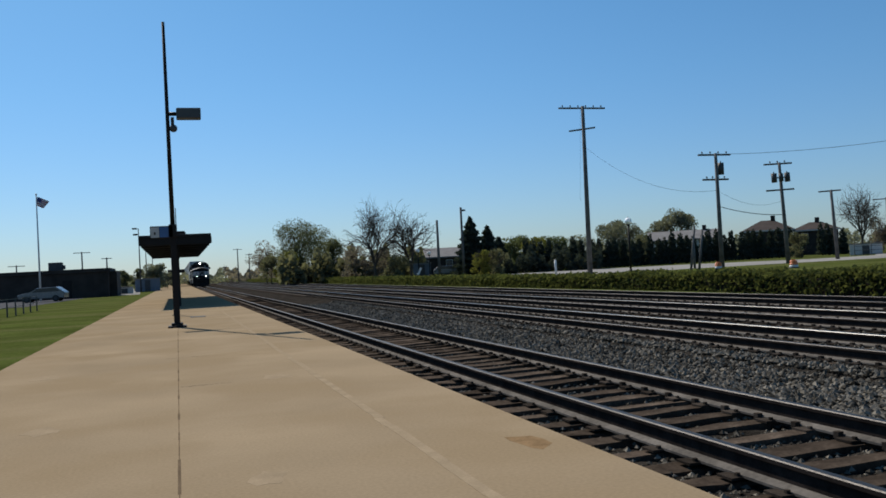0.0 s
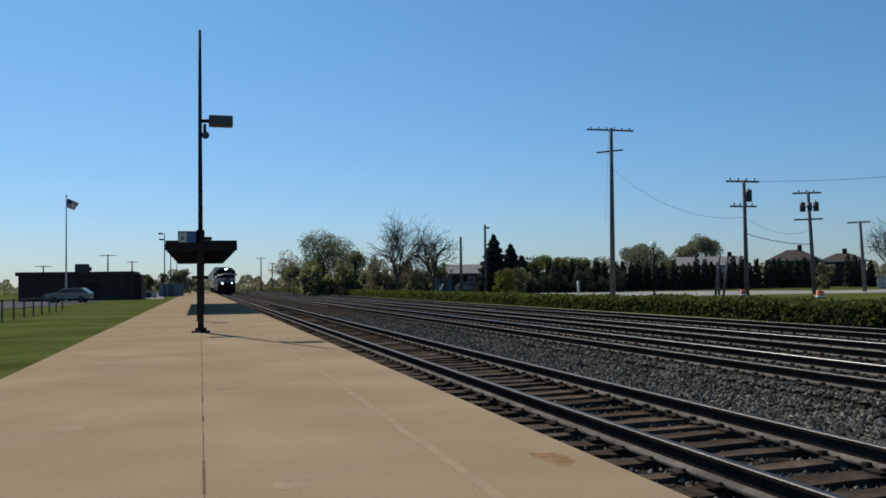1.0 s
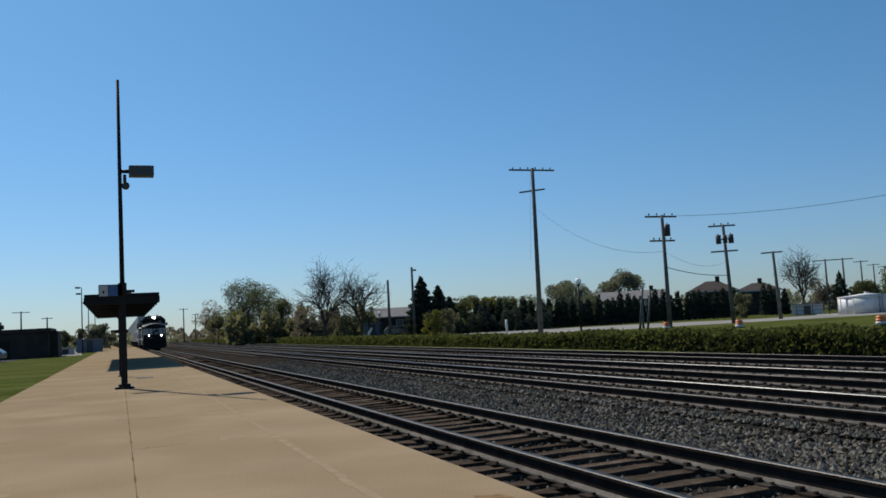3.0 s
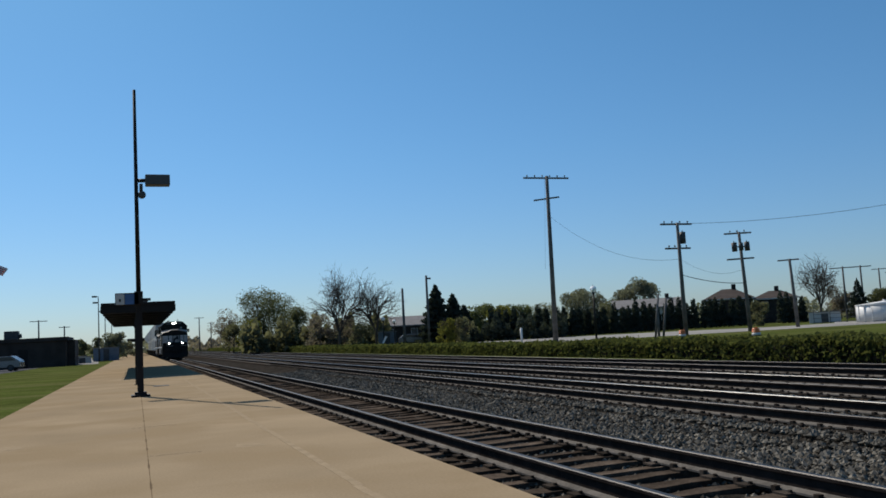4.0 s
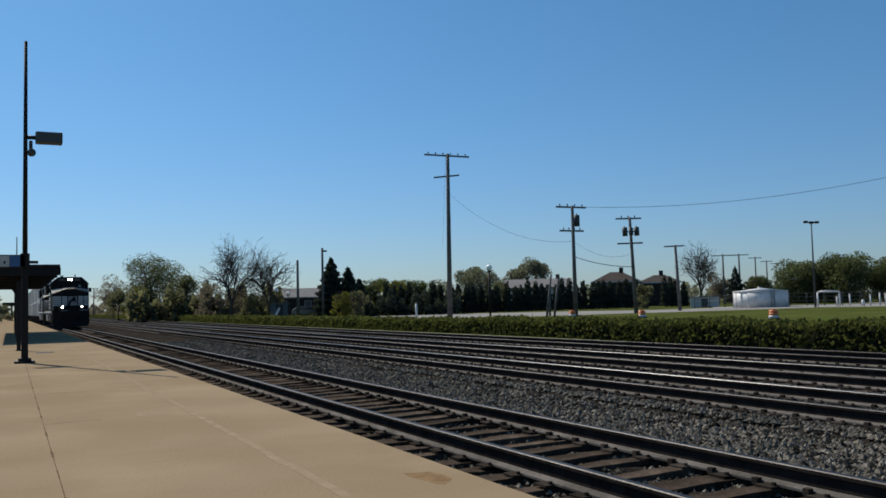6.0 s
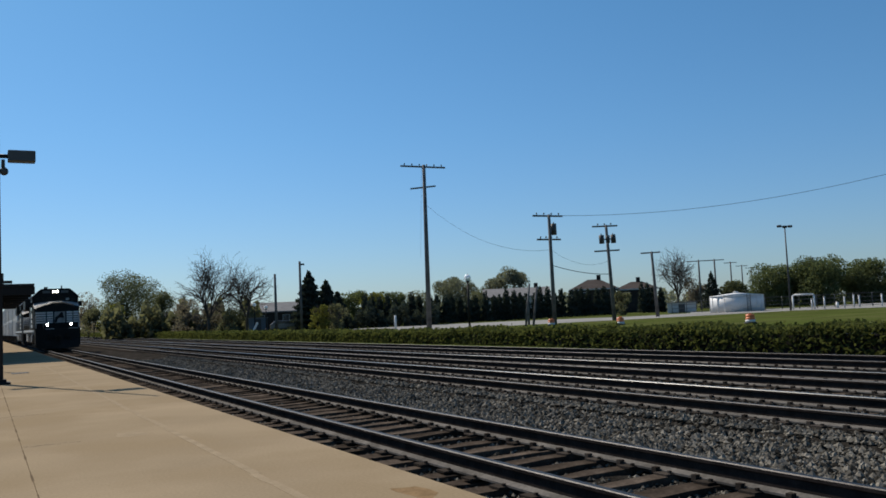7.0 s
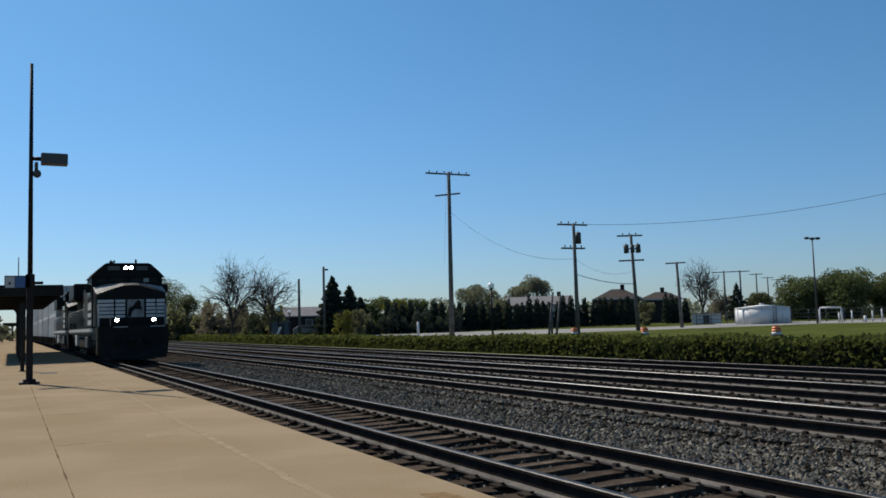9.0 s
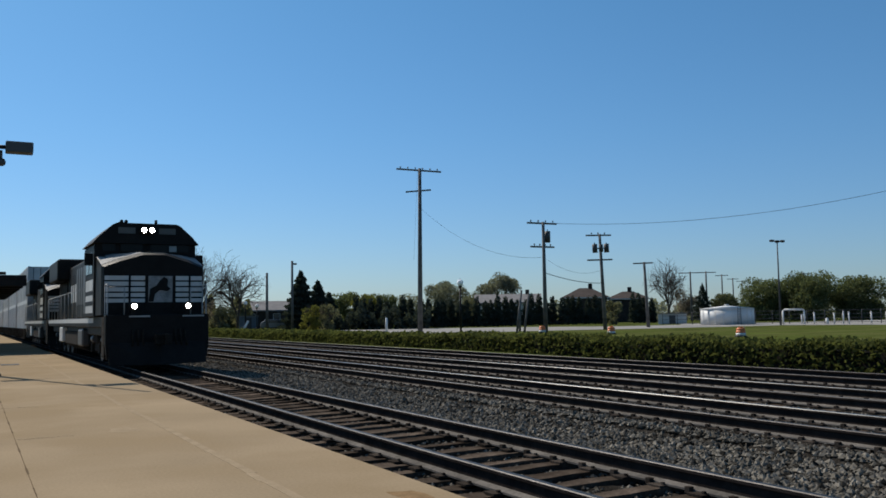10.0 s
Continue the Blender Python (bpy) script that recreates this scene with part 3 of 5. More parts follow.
conifer(*bearing(44.9, 150), 6.2, 4.4, 47, label="dark ragged conifer beyond the yard")
tree(*bearing(46.4, 165), 5.2, 6.0, "dark", 1500, 0.05, 0.24, 48, 14)
tree(*bearing(48.6, 140), 6.6, 9.0, "green", 8500, 0.0, 0.22, 49, 34, "full rounded green tree")
tree(*bearing(51.2, 138), 7.2, 9.0, "green", 8500, 0.0, 0.22, 50, 34, "full rounded green tree")
tree(*bearing(53.9, 142), 6.6, 9.0, "green", 8500, 0.0, 0.22, 51, 34, "full rounded green tree")
tree(*bearing(57.0, 142), 6.8, 9.0, "green", 8500, 0.0, 0.22, 52, 34, "full rounded green tree")
# row of arborvitae behind the road
rngA = random.Random(9)
xa = 40.5
while xa < 93:
    az_here = math.degrees(math.atan2(xa, 103))
    if not (25.2 < az_here < 25.6 or 39.0 < az_here < 40.3 or 21 < az_here < 22.3):
        conifer(xa, 103 + rngA.uniform(-0.5, 0.5), 3.95 + rngA.uniform(-0.5, 0.5) + (xa - 40) * 0.006, 1.75, int(xa * 10), "evergreen", "arborvitae",
                "dark narrow arborvitae in a screening row", 1100, "arborvitae row", 0.45, 0.2)
    xa += 1.22 + rngA.uniform(-0.15, 0.15)
woods("far_woods", 20, 60, 190, 1.15, "grey", 9000, 3, "hazy far tree belt behind the houses", 0.45)
woods("spring_thicket", 6.5, 16.2, 126, 1.75, "olive", 6500, 17, "dense olive and grey-brown spring thicket beyond the tracks", 0.36, 10)
woods("far_woods_north", 3.0, 20, 260, 0.9, "brown", 7000, 4, "bare grey-brown far tree belt along the railway", 0.5, 80)
woods("far_woods_west", -14, 3.0, 250, 0.75, "grey", 6000, 5, "hazy far tree belt beyond the station", 0.5, 80)
woods("near_screen", 20.5, 27.5, 108, 1.05, "evergreen", 5000, 6, "dark dense evergreen screen behind the road", 0.22, 6)
tree(*bearing(-1.2, 152), 4.3, 4.6, "grey", 1500, 0.02, 0.22, 61, 14, "hazy green tree beside the platform")
tree(*bearing(-2.2, 158), 3.8, 3.0, "dark", 900, 0.02, 0.22, 62, 12)
tree(*bearing(-2.9, 180), 4.2, 3.2, "dark", 900, 0.05, 0.24, 63, 12)
tree(*bearing(-0.4, 175), 3.4, 3.6, "grey", 900, 0.02, 0.22, 64, 12)


# ---- buildings ----
brick_and_shade = material("dark_brown_brick_and_shade", (0.04, 0.032, 0.028), 0.85, spec=0.2, vary=0.25, scale=1, fine=12, bump=0.3)
roof_grey = material("grey_shingle", (0.19, 0.18, 0.175), 0.9, spec=0.15, vary=0.15, scale=1, fine=10, bump=0.3)
roof_brown = material("brown_shingle", (0.055, 0.042, 0.036), 0.9, spec=0.15, vary=0.2, scale=1, fine=10, bump=0.3)
wall_pale = material("pale_siding", (0.45, 0.44, 0.42), 0.8, vary=0.1)
sign_blue = material("blue_sign_panel", (0.035, 0.10, 0.24), 0.5, vary=0.12, bump=0.02)
wall_blue = material("blue_grey_panel", (0.10, 0.13, 0.17), 0.7, vary=0.15)
tank_white = material("white_tank_paint", (0.62, 0.61, 0.59), 0.55, vary=0.08, scale=0.7, fine=8, bump=0.05)
window_glass = material("window_glass", (0.03, 0.035, 0.04), 0.12, vary=0.1, bump=0)


def station_building():
    b = empty("station_building", "low dark brick station building with a flat overhanging roof", "building", pose(0, 112, 0))
    part("wall", boxes((-20.0, -7.35, -0.5, 9, -0.06, 2.9)), brick_and_shade, b)
    part("roof", boxes((-20.3, -7.1, -0.75, 9.3, 2.9, 3.36)), brick_and_shade, b, "deep dark flat roof fascia", bevel=0.03)
    part("roof_unit", boxes((-14.2, -12.7, 2, 3.6, 3.36, 4.35), (-12.7, -12.4, 2.3, 3.2, 3.5, 4.0)), dark_metal, b, bevel=0.04)
    part("side_wing", boxes((-7.34, -6.5, 1.5, 8.5, -0.06, 3.0)), brick_and_shade, b)
    w = part("window", boxes((-10.6, -9.2, -0.55, -0.505, 1.0, 1.9)), brick_and_shade, b)
    for x in (-10.53, -9.87):
        part("pane", boxes((x, x + 0.6, -0.57, -0.552, 1.07, 1.83)), brick_and_shade, w)
    part("door", boxes((-12.4, -11.4, -0.55, -0.505, -0.06, 2.1)), dark_steel, b)


station_building()


def gable_house(az, d, w, depth, eave, ridge, wall, roof, hip, label, chimney=None, yaw=None):
    x, y = bearing(az, d)
    h = empty("house", label, "house", pose(x, y, -0.02, 0, 0, -az if yaw is None else yaw), "houses beyond the hedge")
    part("wall", boxes((-w / 2, w / 2, 0, depth, 0, eave)), wall, h)
    bm = bmesh.new()
    o = 0.4
    in_ = w * 0.42 if hip else 0.0
    base = [(-w / 2 - o, -o, eave), (w / 2 + o, -o, eave), (w / 2 + o, depth + o, eave), (-w / 2 - o, depth + o, eave)]
    v = [bm.verts.new(p) for p in base] + [bm.verts.new((-w / 2 - o + in_, depth / 2, ridge)), bm.verts.new((w / 2 + o - in_, depth / 2, ridge))]
    for f in ((0, 1, 5, 4), (2, 3, 4, 5), (1, 2, 5), (3, 0, 4), (3, 2, 1, 0)):
        bm.faces.new([v[i] for i in f])
    r = part("roof", bm, roof, h)
    part("fascia", boxes((-w / 2 - o, w / 2 + o, -o - 0.03, -o + 0.02, eave - 0.18, eave + 0.02)), wall_pale if hip else roof, h)
    if chimney is not None:
        part("chimney", boxes((chimney - 0.35, chimney + 0.35, depth / 2 - 0.3, depth / 2 + 0.3, ridge - 0.9, ridge + 0.75)), brick_and_shade, r)
    k = max(2, int(w / 3))
    for i in range(k):
        cx = -w / 2 + (i + 0.5) * w / k
        wd = part("window", boxes((cx - 0.55, cx + 0.55, -0.04, -0.005, eave - 1.55, eave - 0.5)), wall_pale, h)
        part("pane", boxes((cx - 0.47, cx + 0.47, -0.055, -0.042, eave - 1.47, eave - 0.58)), window_glass, wd)


# this first house's wall takes the dark brick colour to paint its shaded side
gable_house(16.8, 140, 7.6, 7, 2.9, 4.4, brick_and_shade, roof_grey, False, "small house with a pale grey gable roof")
gable_house(37.6, 150, 7.4, 8, 4.3, 6.0, brick_and_shade, roof_brown, True, "brown brick house with a hipped roof and chimney", 0.9)
gable_house(40.3, 152, 6.6, 8, 4.0, 5.3, brick_and_shade, roof_brown, True, "brown brick house with a hipped roof and chimney", 0.3)
gable_house(32.6, 158, 11.5, 8, 3.8, 5.4, wall_pale, roof_grey, False, "long low house with a grey gable roof", 3.6)
gable_house(10.4, 170, 6.0, 6, 2.4, 4.0, wall_pale, roof_grey, False, "small pale house with a grey roof")


def storage_tank():
    x, y = bearing(46.3, 106)
    t = empty("storage_tank", "low white cylindrical storage tank with a shallow cone roof", "tank", pose(x, y, -0.02))
    bm = bmesh.new()
    rod(bm, (0, 0, 0), (0, 0, 1.8), 2.95, n=48)
    part("shell", bm, tank_white, t)
    bm = bmesh.new()
    rod(bm, (0, 0, 1.8), (0, 0, 1.86), 3.02, n=48)
    rod(bm, (0, 0, 1.86), (0, 0, 2.16), 3.0, 0.3, n=48)
    part("roof", bm, tank_white, t)
    bm = bmesh.new()
    rod(bm, (0, 0, 2.16), (0, 0, 2.32), 0.25, n=14)
    part("vent", bm, tank_white, t)
    for k in range(20):
        a = k * math.tau / 20
        part("rib", made(rod, (2.97 * math.cos(a), 2.97 * math.sin(a), 0), (2.97 * math.cos(a), 2.97 * math.sin(a), 1.78), 0.035, None, 5), tank_white, t)
    bm = bmesh.new()
    for dx in (-0.25, 0.25):
        rod(bm, (-1.2 + dx, -2.95, 0), (-1.2 + dx, -2.95, 2.0), 0.03, n=6)
    for i in range(6):
        rod(bm, (-1.45, -2.95, 0.3 + i * 0.3), (-0.95, -2.95, 0.3 + i * 0.3), 0.02, n=6)
    part("ladder", bm, dark_metal, t)


storage_tank()


def pipe_frame(az, d, w, h, r=0.09):
    x, y = bearing(az, d)
    p = empty("pipe_frame", "white painted pipe loop standing in the yard", "pipework", pose(x, y, -0.02, 0, 0, -az))
    for s in (-1, 1):
        part("riser", made(rod, (s * w / 2, 0, 0), (s * w / 2, 0, h - 0.15), r), tank_white, p)
    bm = bmesh.new()
    rod(bm, (-w / 2 + 0.15, 0, h), (w / 2 - 0.15, 0, h), r)
    for s in (-1, 1):
        rod(bm, (s * w / 2, 0, h - 0.15), (s * (w / 2 - 0.15), 0, h), r)
    part("crossover", bm, tank_white, p)


pipe_frame(50.15, 100, 2.1, 1.6)
for az, hgt in ((51.3, 1.2), (52.0, 0.6), (52.4, 1.1), (52.9, 1.25), (53.2, 1.2), (54.4, 1.2), (50.6, 1.0), (55.2, 1.2)):
    xx, yy = bearing(az, 101)
    v = empty("vent_post", "white painted yard pipe post", "pipe", pose(xx, yy, -0.02), "yard pipe posts")
    part("pipe", made(rod, (0, 0, 0), (0, 0, hgt), 0.075 if hgt > 0.7 else 0.15), tank_white, v)
    part("cap", made(rod, (0, 0, hgt), (0, 0, hgt + 0.08), 0.1 if hgt > 0.7 else 0.08), tank_white, v)


def yard_fence():
    f = empty("yard_fence", "low grey wire yard fence", "fence", kind="structure")
    a, b = Vector((*bearing(42.4, 112), 0)), Vector((*bearing(58, 104), 0))
    n = 16
    for i in range(n + 1):
        p = a.lerp(b, i / n)
        part("post", made(rod, (p.x, p.y, -0.02), (p.x, p.y, 1.5), 0.04, None, 6), dark_metal, f)
    bm = bmesh.new()
    for z in (0.15, 0.6, 1.05, 1.45):
        rod(bm, (a.x, a.y, z), (b.x, b.y, z), 0.025, n=5)
    part("wires", bm, dark_metal, f)


yard_fence()


def shed(az, d, w, h, mat, label, name="shed"):
    x, y = bearing(az, d)
    s = empty(name, label, "shed", pose(x, y, -0.03, 0, 0, -az))
    part("wall", boxes((-w / 2, w / 2, 0, 2.4, 0, h)), mat, s, bevel=0.02)
    part("roof", boxes((-w / 2 - 0.12, w / 2 + 0.12, -0.12, 2.52, h, h + 0.1)), roof_grey, s)
    part("door", boxes((-0.4, 0.4, -0.03, -0.005, 0.02, min(1.9, h - 0.15))), dark_metal, s)


shed(43.0, 118, 3.6, 1.3, wall_pale, "low grey utility hut by the yard fence")
shed(-2.9, 128, 2.3, 0.85, wall_pale, "low white box-like shelter beside the lawn", "utility_box")
shed(-1.55, 140, 3.6, 1.9, wall_blue, "blue-grey panelled hut under trees")
shed(15.8, 118, 2.4, 1.9, wall_blue, "dark small hut near the house")


def board_leaning():
    x, y = bearing(15.4, 104)
    b = empty("leaning_board", "white board leaning at a slant beyond the hedge", "board", pose(x, y, 0, 0, 28, 0))
    part("board", boxes((-0.12, 0.12, -0.03, 0.03, 0.02, 1.5)), tank_white, b, bevel=0.01)


board_leaning()

# ---- roads and lots ----
ROAD_EDGE = [(27, 66), (44, 67), (62, 63), (150, 58), (150, 77), (66, 79), (59, 91), (46, 101), (30, 101)]
road = raw_mesh("road", [(x, y, -0.008) for x, y in ROAD_EDGE], [tuple(range(len(ROAD_EDGE)))], road_mat)
tagged(new("road", road), "pale sunlit side road beyond the lawn", "road", kind="structure")
yard = raw_mesh("yard", [(*bearing(43.5, 100), -0.004), (*bearing(58, 92), -0.004), (*bearing(58, 116), -0.004), (*bearing(43.5, 118), -0.004)], [(0, 1, 2, 3)], road_mat)
tagged(new("yard_gravel", yard), "pale gravel yard round the tank", "yard", kind="structure")
lot = raw_mesh("parking_lot", [(-70, 76, -0.05), (-11.2, 76, -0.05), (-9.6, 111.4, -0.05), (-70, 111.4, -0.05)], [(0, 1, 2, 3)], asphalt)
tagged(new("parking_lot", lot), "grey asphalt station parking lot", "parking lot", kind="structure")
forecourt = raw_mesh("forecourt", [(-6.4, 113, -0.045), (-3.9, 113, -0.045), (-8.6, 240, -0.045), (-14.6, 240, -0.045)], [(0, 1, 2, 3)], road_mat)
tagged(new("forecourt", forecourt), "pale paved forecourt behind the station lawn", "pavement", kind="structure")


# ---- poles, lamps and wires ----
def cable(points, r=0.018, label="thin black overhead cable"):
    bm = bmesh.new()
    rings = []
    for q in points:
        rings.append([bm.verts.new(Vector(q) + Vector((0.7 * r * math.cos(i * math.tau / 5), 0.7 * r * math.cos(i * math.tau / 5), r * math.sin(i * math.tau / 5)))) for i in range(5)])
    for a, b in zip(rings, rings[1:]):
        for i in range(5):
            bm.faces.new((a[i], a[(i + 1) % 5], b[(i + 1) % 5], b[i]))
    tagged(part("overhead_cable", bm, dark_steel), label, "cable")


def sag(a, b, dip, n=18):
    a, b = Vector(a), Vector(b)
    return [a.lerp(b, i / n) - Vector((0, 0, 4 * dip * (i / n) * (1 - i / n))) for i in range(n + 1)]


cable(sag((35.9, 70.4, 11.2), (42.38, 60.6, 6.3), 1.35), 0.012)
cable(sag((42.38, 60.6, 9.2), (62.5, 35.6, 11.3), 1.35), 0.016)
cable(sag((42.38, 60.6, 5.0), (51.75, 64.4, 4.3), 0.25), 0.03)
cable(sag((42.38, 60.6, 6.3), (51.75, 64.4, 5.6), 0.8), 0.01)
cable(sag((35.5, 70.4, 14.72), (34.8, 70.0, 6.5), 0.05), 0.022, "loose cable hanging down beside a pole")
utility_pole(62.5, 35.6, 11.4, [(11.2, 1.2, 0)])
for az, d, top, half in ((44.2, 150, 8.2, 1.9), (45.15, 155, 8.4, 1.6), (46.1, 190, 9.2, 1.3), (46.75, 215, 9.3, 1.3), (47.3, 260, 10.2, 1.6), (47.7, 270, 10.0, 1.5), (50.8, 185, 8.9, 1.5),
                         (-5.3, 190, 8.2, 1.6), (-3.9, 185, 6.7, 1.0), (-8.9, 200, 6.3, 1.6), (3.9, 240, 9.0, 1.2), (4.6, 260, 8.0, 1.0)):
    utility_pole(*bearing(az, d), top, [(top - 0.2, half, -az)], label="far wooden utility pole with a single crossarm")
for az, d, top in ((18.55, 112, 8.8), (16.95, 110, 7.2)):
    x, y = bearing(az, d)
    u = empty("wooden_pole", "plain weathered wooden pole beyond the hedge", "pole", pose(x, y, -0.02), "plain wooden poles")
    part("pole", made(rod, (0, 0, 0), (0, 0, top), 0.19, 0.14, 9), wood_pole, u)
    if top > 8:
        part("lamp_bracket", boxes((0.1, 0.6, -0.06, 0.06, top - 0.5, top - 0.28)), dark_metal, u)


def transformers(x, y, lean, zs):
    for dx, z0, z1, r in zs:
        t = empty("transformer", "grey can transformer hung on a utility pole", "transformer", pose(x, y, 0, 0, lean, 0), "pole transformers")
        part("can", made(rod, (dx, 0, z0), (dx, 0, z1), r, None, 14), dark_metal, t)
        part("bushing", made(rod, (dx, 0, z1), (dx, 0, z1 + 0.16), 0.05, 0.03, 8), dark_metal, t)
        part("hanger", boxes((min(0, dx), max(0, dx), -0.05, 0.05, (z0 + z1) / 2 - 0.05, (z0 + z1) / 2 + 0.05)), dark_metal, t)


transformers(42.38, 60.6, 0, [(0.42, 7.55, 8.5, 0.24)])
transformers(51.75, 64.4, -2.5, [(-0.62, 7.15, 7.95, 0.24), (0.1, 7.2, 7.9, 0.2), (0.75, 7.15, 7.95, 0.24)])


def insulators(x, y, lean, z, half, yaw, n):
    for i in range(n):
        u = -half + 2 * half * (i + 0.5) / n
        p = pose(x, y, -0.02, 0, lean, 0) @ pose(0, 0, z, 0, 0, yaw) @ Vector((u, 0.18, 0.07))
        g = empty("insulator", "small dark glass insulator on a crossarm", "insulator", pose(*p), "insulators")
        part("pin", made(rod, (0, 0, 0), (0, 0, 0.12), 0.03, None, 6), dark_metal, g)
        part("bell", made(rod, (0, 0, 0.08), (0, 0, 0.2), 0.07, 0.05, 8), dark_metal, g)


insulators(35.6, 70.5, 0.7, 14.85, 2.2, -4, 6)
insulators(42.38, 60.6, 0, 9.2, 1.5, 0, 4)
insulators(42.38, 60.6, 0, 7.2, 1.1, 0, 4)
insulators(51.75, 64.4, -2.5, 8.8, 1.15, 0, 3)

globe = material("opal_white_globe", (0.9, 0.9, 0.88), 0.2, vary=0.02, bump=0)
opal = globe.node_tree.nodes["Principled BSDF"].inputs
opal["Subsurface Weight"].default_value, opal["Subsurface Scale"].default_value = 1.0, 1.0
opal["Subsurface Radius"].default_value = (0.3, 0.3, 0.3)


def street_lamp(x, y, h):
    s = empty("street_lamp", "black post lamp with a white globe", "street lamp", pose(x, y, -0.02), "post lamps along the hedge")
    part("base", made(rod, (0, 0, 0), (0, 0, 0.5), 0.13, 0.09, 12), dark_steel, s)
    part("post", made(rod, (0, 0, 0.5), (0, 0, h - 0.55), 0.075, 0.06, 10), dark_steel, s)
    part("collar", made(rod, (0, 0, h - 0.55), (0, 0, h - 0.42), 0.09, 0.15, 12), dark_steel, s)
    bm = bmesh.new()
    bmesh.ops.create_uvsphere(bm, u_segments=16, v_segments=10, radius=0.24, matrix=Matrix.Translation((0, 0, h - 0.2)))
    for f in bm.faces:
        f.smooth = True
    part("globe", bm, globe, s, "white globe")
    part("finial", made(rod, (0, 0, h - 0.05), (0, 0, h + 0.12), 0.05, 0.01, 8), dark_steel, s)


for x, y, h in ((31.2, 55.3, 4.1), (29.6, 106, 3.7), (32.2, 110, 3.4), (39.5, 219, 4.2), (45.5, 334, 4.2), (26.4, 140, 3.4)):
    street_lamp(x, y, h)


def floodlight_mast(x, y, h, heads, label):
    m = empty("floodlight_mast", label, "floodlight", pose(x, y, -0.04), "floodlight masts")
    part("mast", made(rod, (0, 0, 0), (0, 0, h), 0.11, 0.06, 10), dark_metal, m)
    for dx, dz, w in heads:
        part("head", boxes((dx - w, dx + w, -0.15, 0.15, h + dz - 0.12, h + dz + 0.12)), dark_steel, m, bevel=0.04)
        if dx:
            part("arm", boxes((min(0, dx), max(0, dx), -0.03, 0.03, h + dz - 0.04, h + dz + 0.04)), dark_metal, m)


floodlight_mast(*bearing(49.4, 97), 8.7, [(0, 0.0, 0.25), (-0.8, 0.05, 0.22), (0.8, 0.05, 0.22)], "grey floodlight mast with three lamp heads in the yard")
floodlight_mast(*bearing(-1.95, 140), 9.6, [(-0.55, 0.0, 0.35), (-0.45, -0.9, 0.35)], "tall floodlight mast with two lamp heads")
floodlight_mast(*bearing(-1.6, 160), 8.2, [(-0.4, 0.0, 0.5)], "tall floodlight mast with one lamp head")
floodlight_mast(*bearing(-1.25, 190), 8.0, [(-0.4, 0.0, 0.4)], "tall far floodlight mast")
for az, h in ((24.6, 1.4), (33.3, 2.2)):
    x, y = bearing(az, 80)
    b = empty("marker_post", "slender marker post beyond the hedge", "post", pose(x, y, -0.02), "marker posts")
    part("post", made(rod, (0, 0, 0), (0, 0, h), 0.11, None, 8), tank_white if h < 2 else wood_pole, b)
    part("cap", made(rod, (0, 0, h), (0, 0, h + 0.05), 0.12, 0.04, 8), tank_white if h < 2 else wood_pole, b)
for dx, ln in ((-1.9, 3.6), (-1.15, 3.3)):
    g = empty("guy_stub", "leaning grey timber prop beside a utility pole", "prop", pose(42.38 + dx - 0.6, 61.2, -0.02, 0, 9, 0), "timber props")
    part("prop", made(rod, (0, 0, 0), (0, 0, ln), 0.1, 0.08, 8), wood_pole, g)

orange = material("orange_plastic", (0.72, 0.19, 0.06), 0.5, vary=0.12, bump=0.03)


def barrel(x, y):
    b = empty("traffic_barrel", "orange and white traffic barrel on the lawn", "barrel", pose(x, y, -0.02), "traffic barrels")
    part("foot", made(rod, (0, 0, 0), (0, 0, 0.07), 0.38, 0.34, 16), dark_steel, b)
    for i in range(3):
        z = 0.07 + i * 0.15
        part("band", made(rod, (0, 0, z), (0, 0, z + 0.15), 0.29 - 0.02 * i, 0.275 - 0.02 * i, 18), orange if i else tank_white, b)
    part("handle", boxes((-0.15, 0.15, -0.02, 0.02, 0.52, 0.58)), orange, b)


for x, y in ((39.6, 36.9), (40.2, 49.4), (41.2, 59.4)):
    barrel(x, y)


# ---- station side ----
def flag():
    p = empty("flagpole", "white flagpole with a small flag", "flagpole", pose(-13.8, 104, -0.05))
    part("pole", made(rod, (0, 0, 0), (0, 0, 11.6), 0.11, 0.06, 10), tank_white, p)
    bm = bmesh.new()
    bmesh.ops.create_uvsphere(bm, u_segments=10, v_segments=6, radius=0.11, matrix=Matrix.Translation((0, 0, 11.68)))
    part("finial", bm, tank_white, p)
    red = material("flag_red", (0.35, 0.05, 0.06), 0.8, vary=0.1, bump=0)
    white = material("flag_white", (0.6, 0.6, 0.6), 0.8, vary=0.1, bump=0)
    blue = material("flag_blue", (0.04, 0.05, 0.16), 0.8, vary=0.1, bump=0)
    strips = []
    for k in range(5):
        bm = bmesh.new()
        for i in range(9):
            z = -0.95 + i * 0.105
            for f in box(bm, 0, 0.27, -0.01, 0.01, z, z + 0.105):
                f.material_index = 2 if k < 2 and i > 3 else i % 2
        bmesh.ops.remove_doubles(bm, verts=bm.verts[:], dist=0.001)
        strips.append(part("flag_strip", bm, [red, white, blue], p, "striped cloth of the flag"))
    return strips


flag_strips = flag()


def rail_fence():
    f = empty("rail_fence", "dark post and rail fence along the parking lot", "fence", kind="structure")
    for i in range(11):
        y = 36 + i * 2.6
        part("post", boxes((-8.34, -8.27, y - 0.035, y + 0.035, -0.06, 0.95)), dark_metal, f)
    for z in (0.45, 0.88):
        part("rail", boxes((-8.32, -8.29, 35.9, 62.1, z - 0.02, z + 0.02)), dark_metal, f)


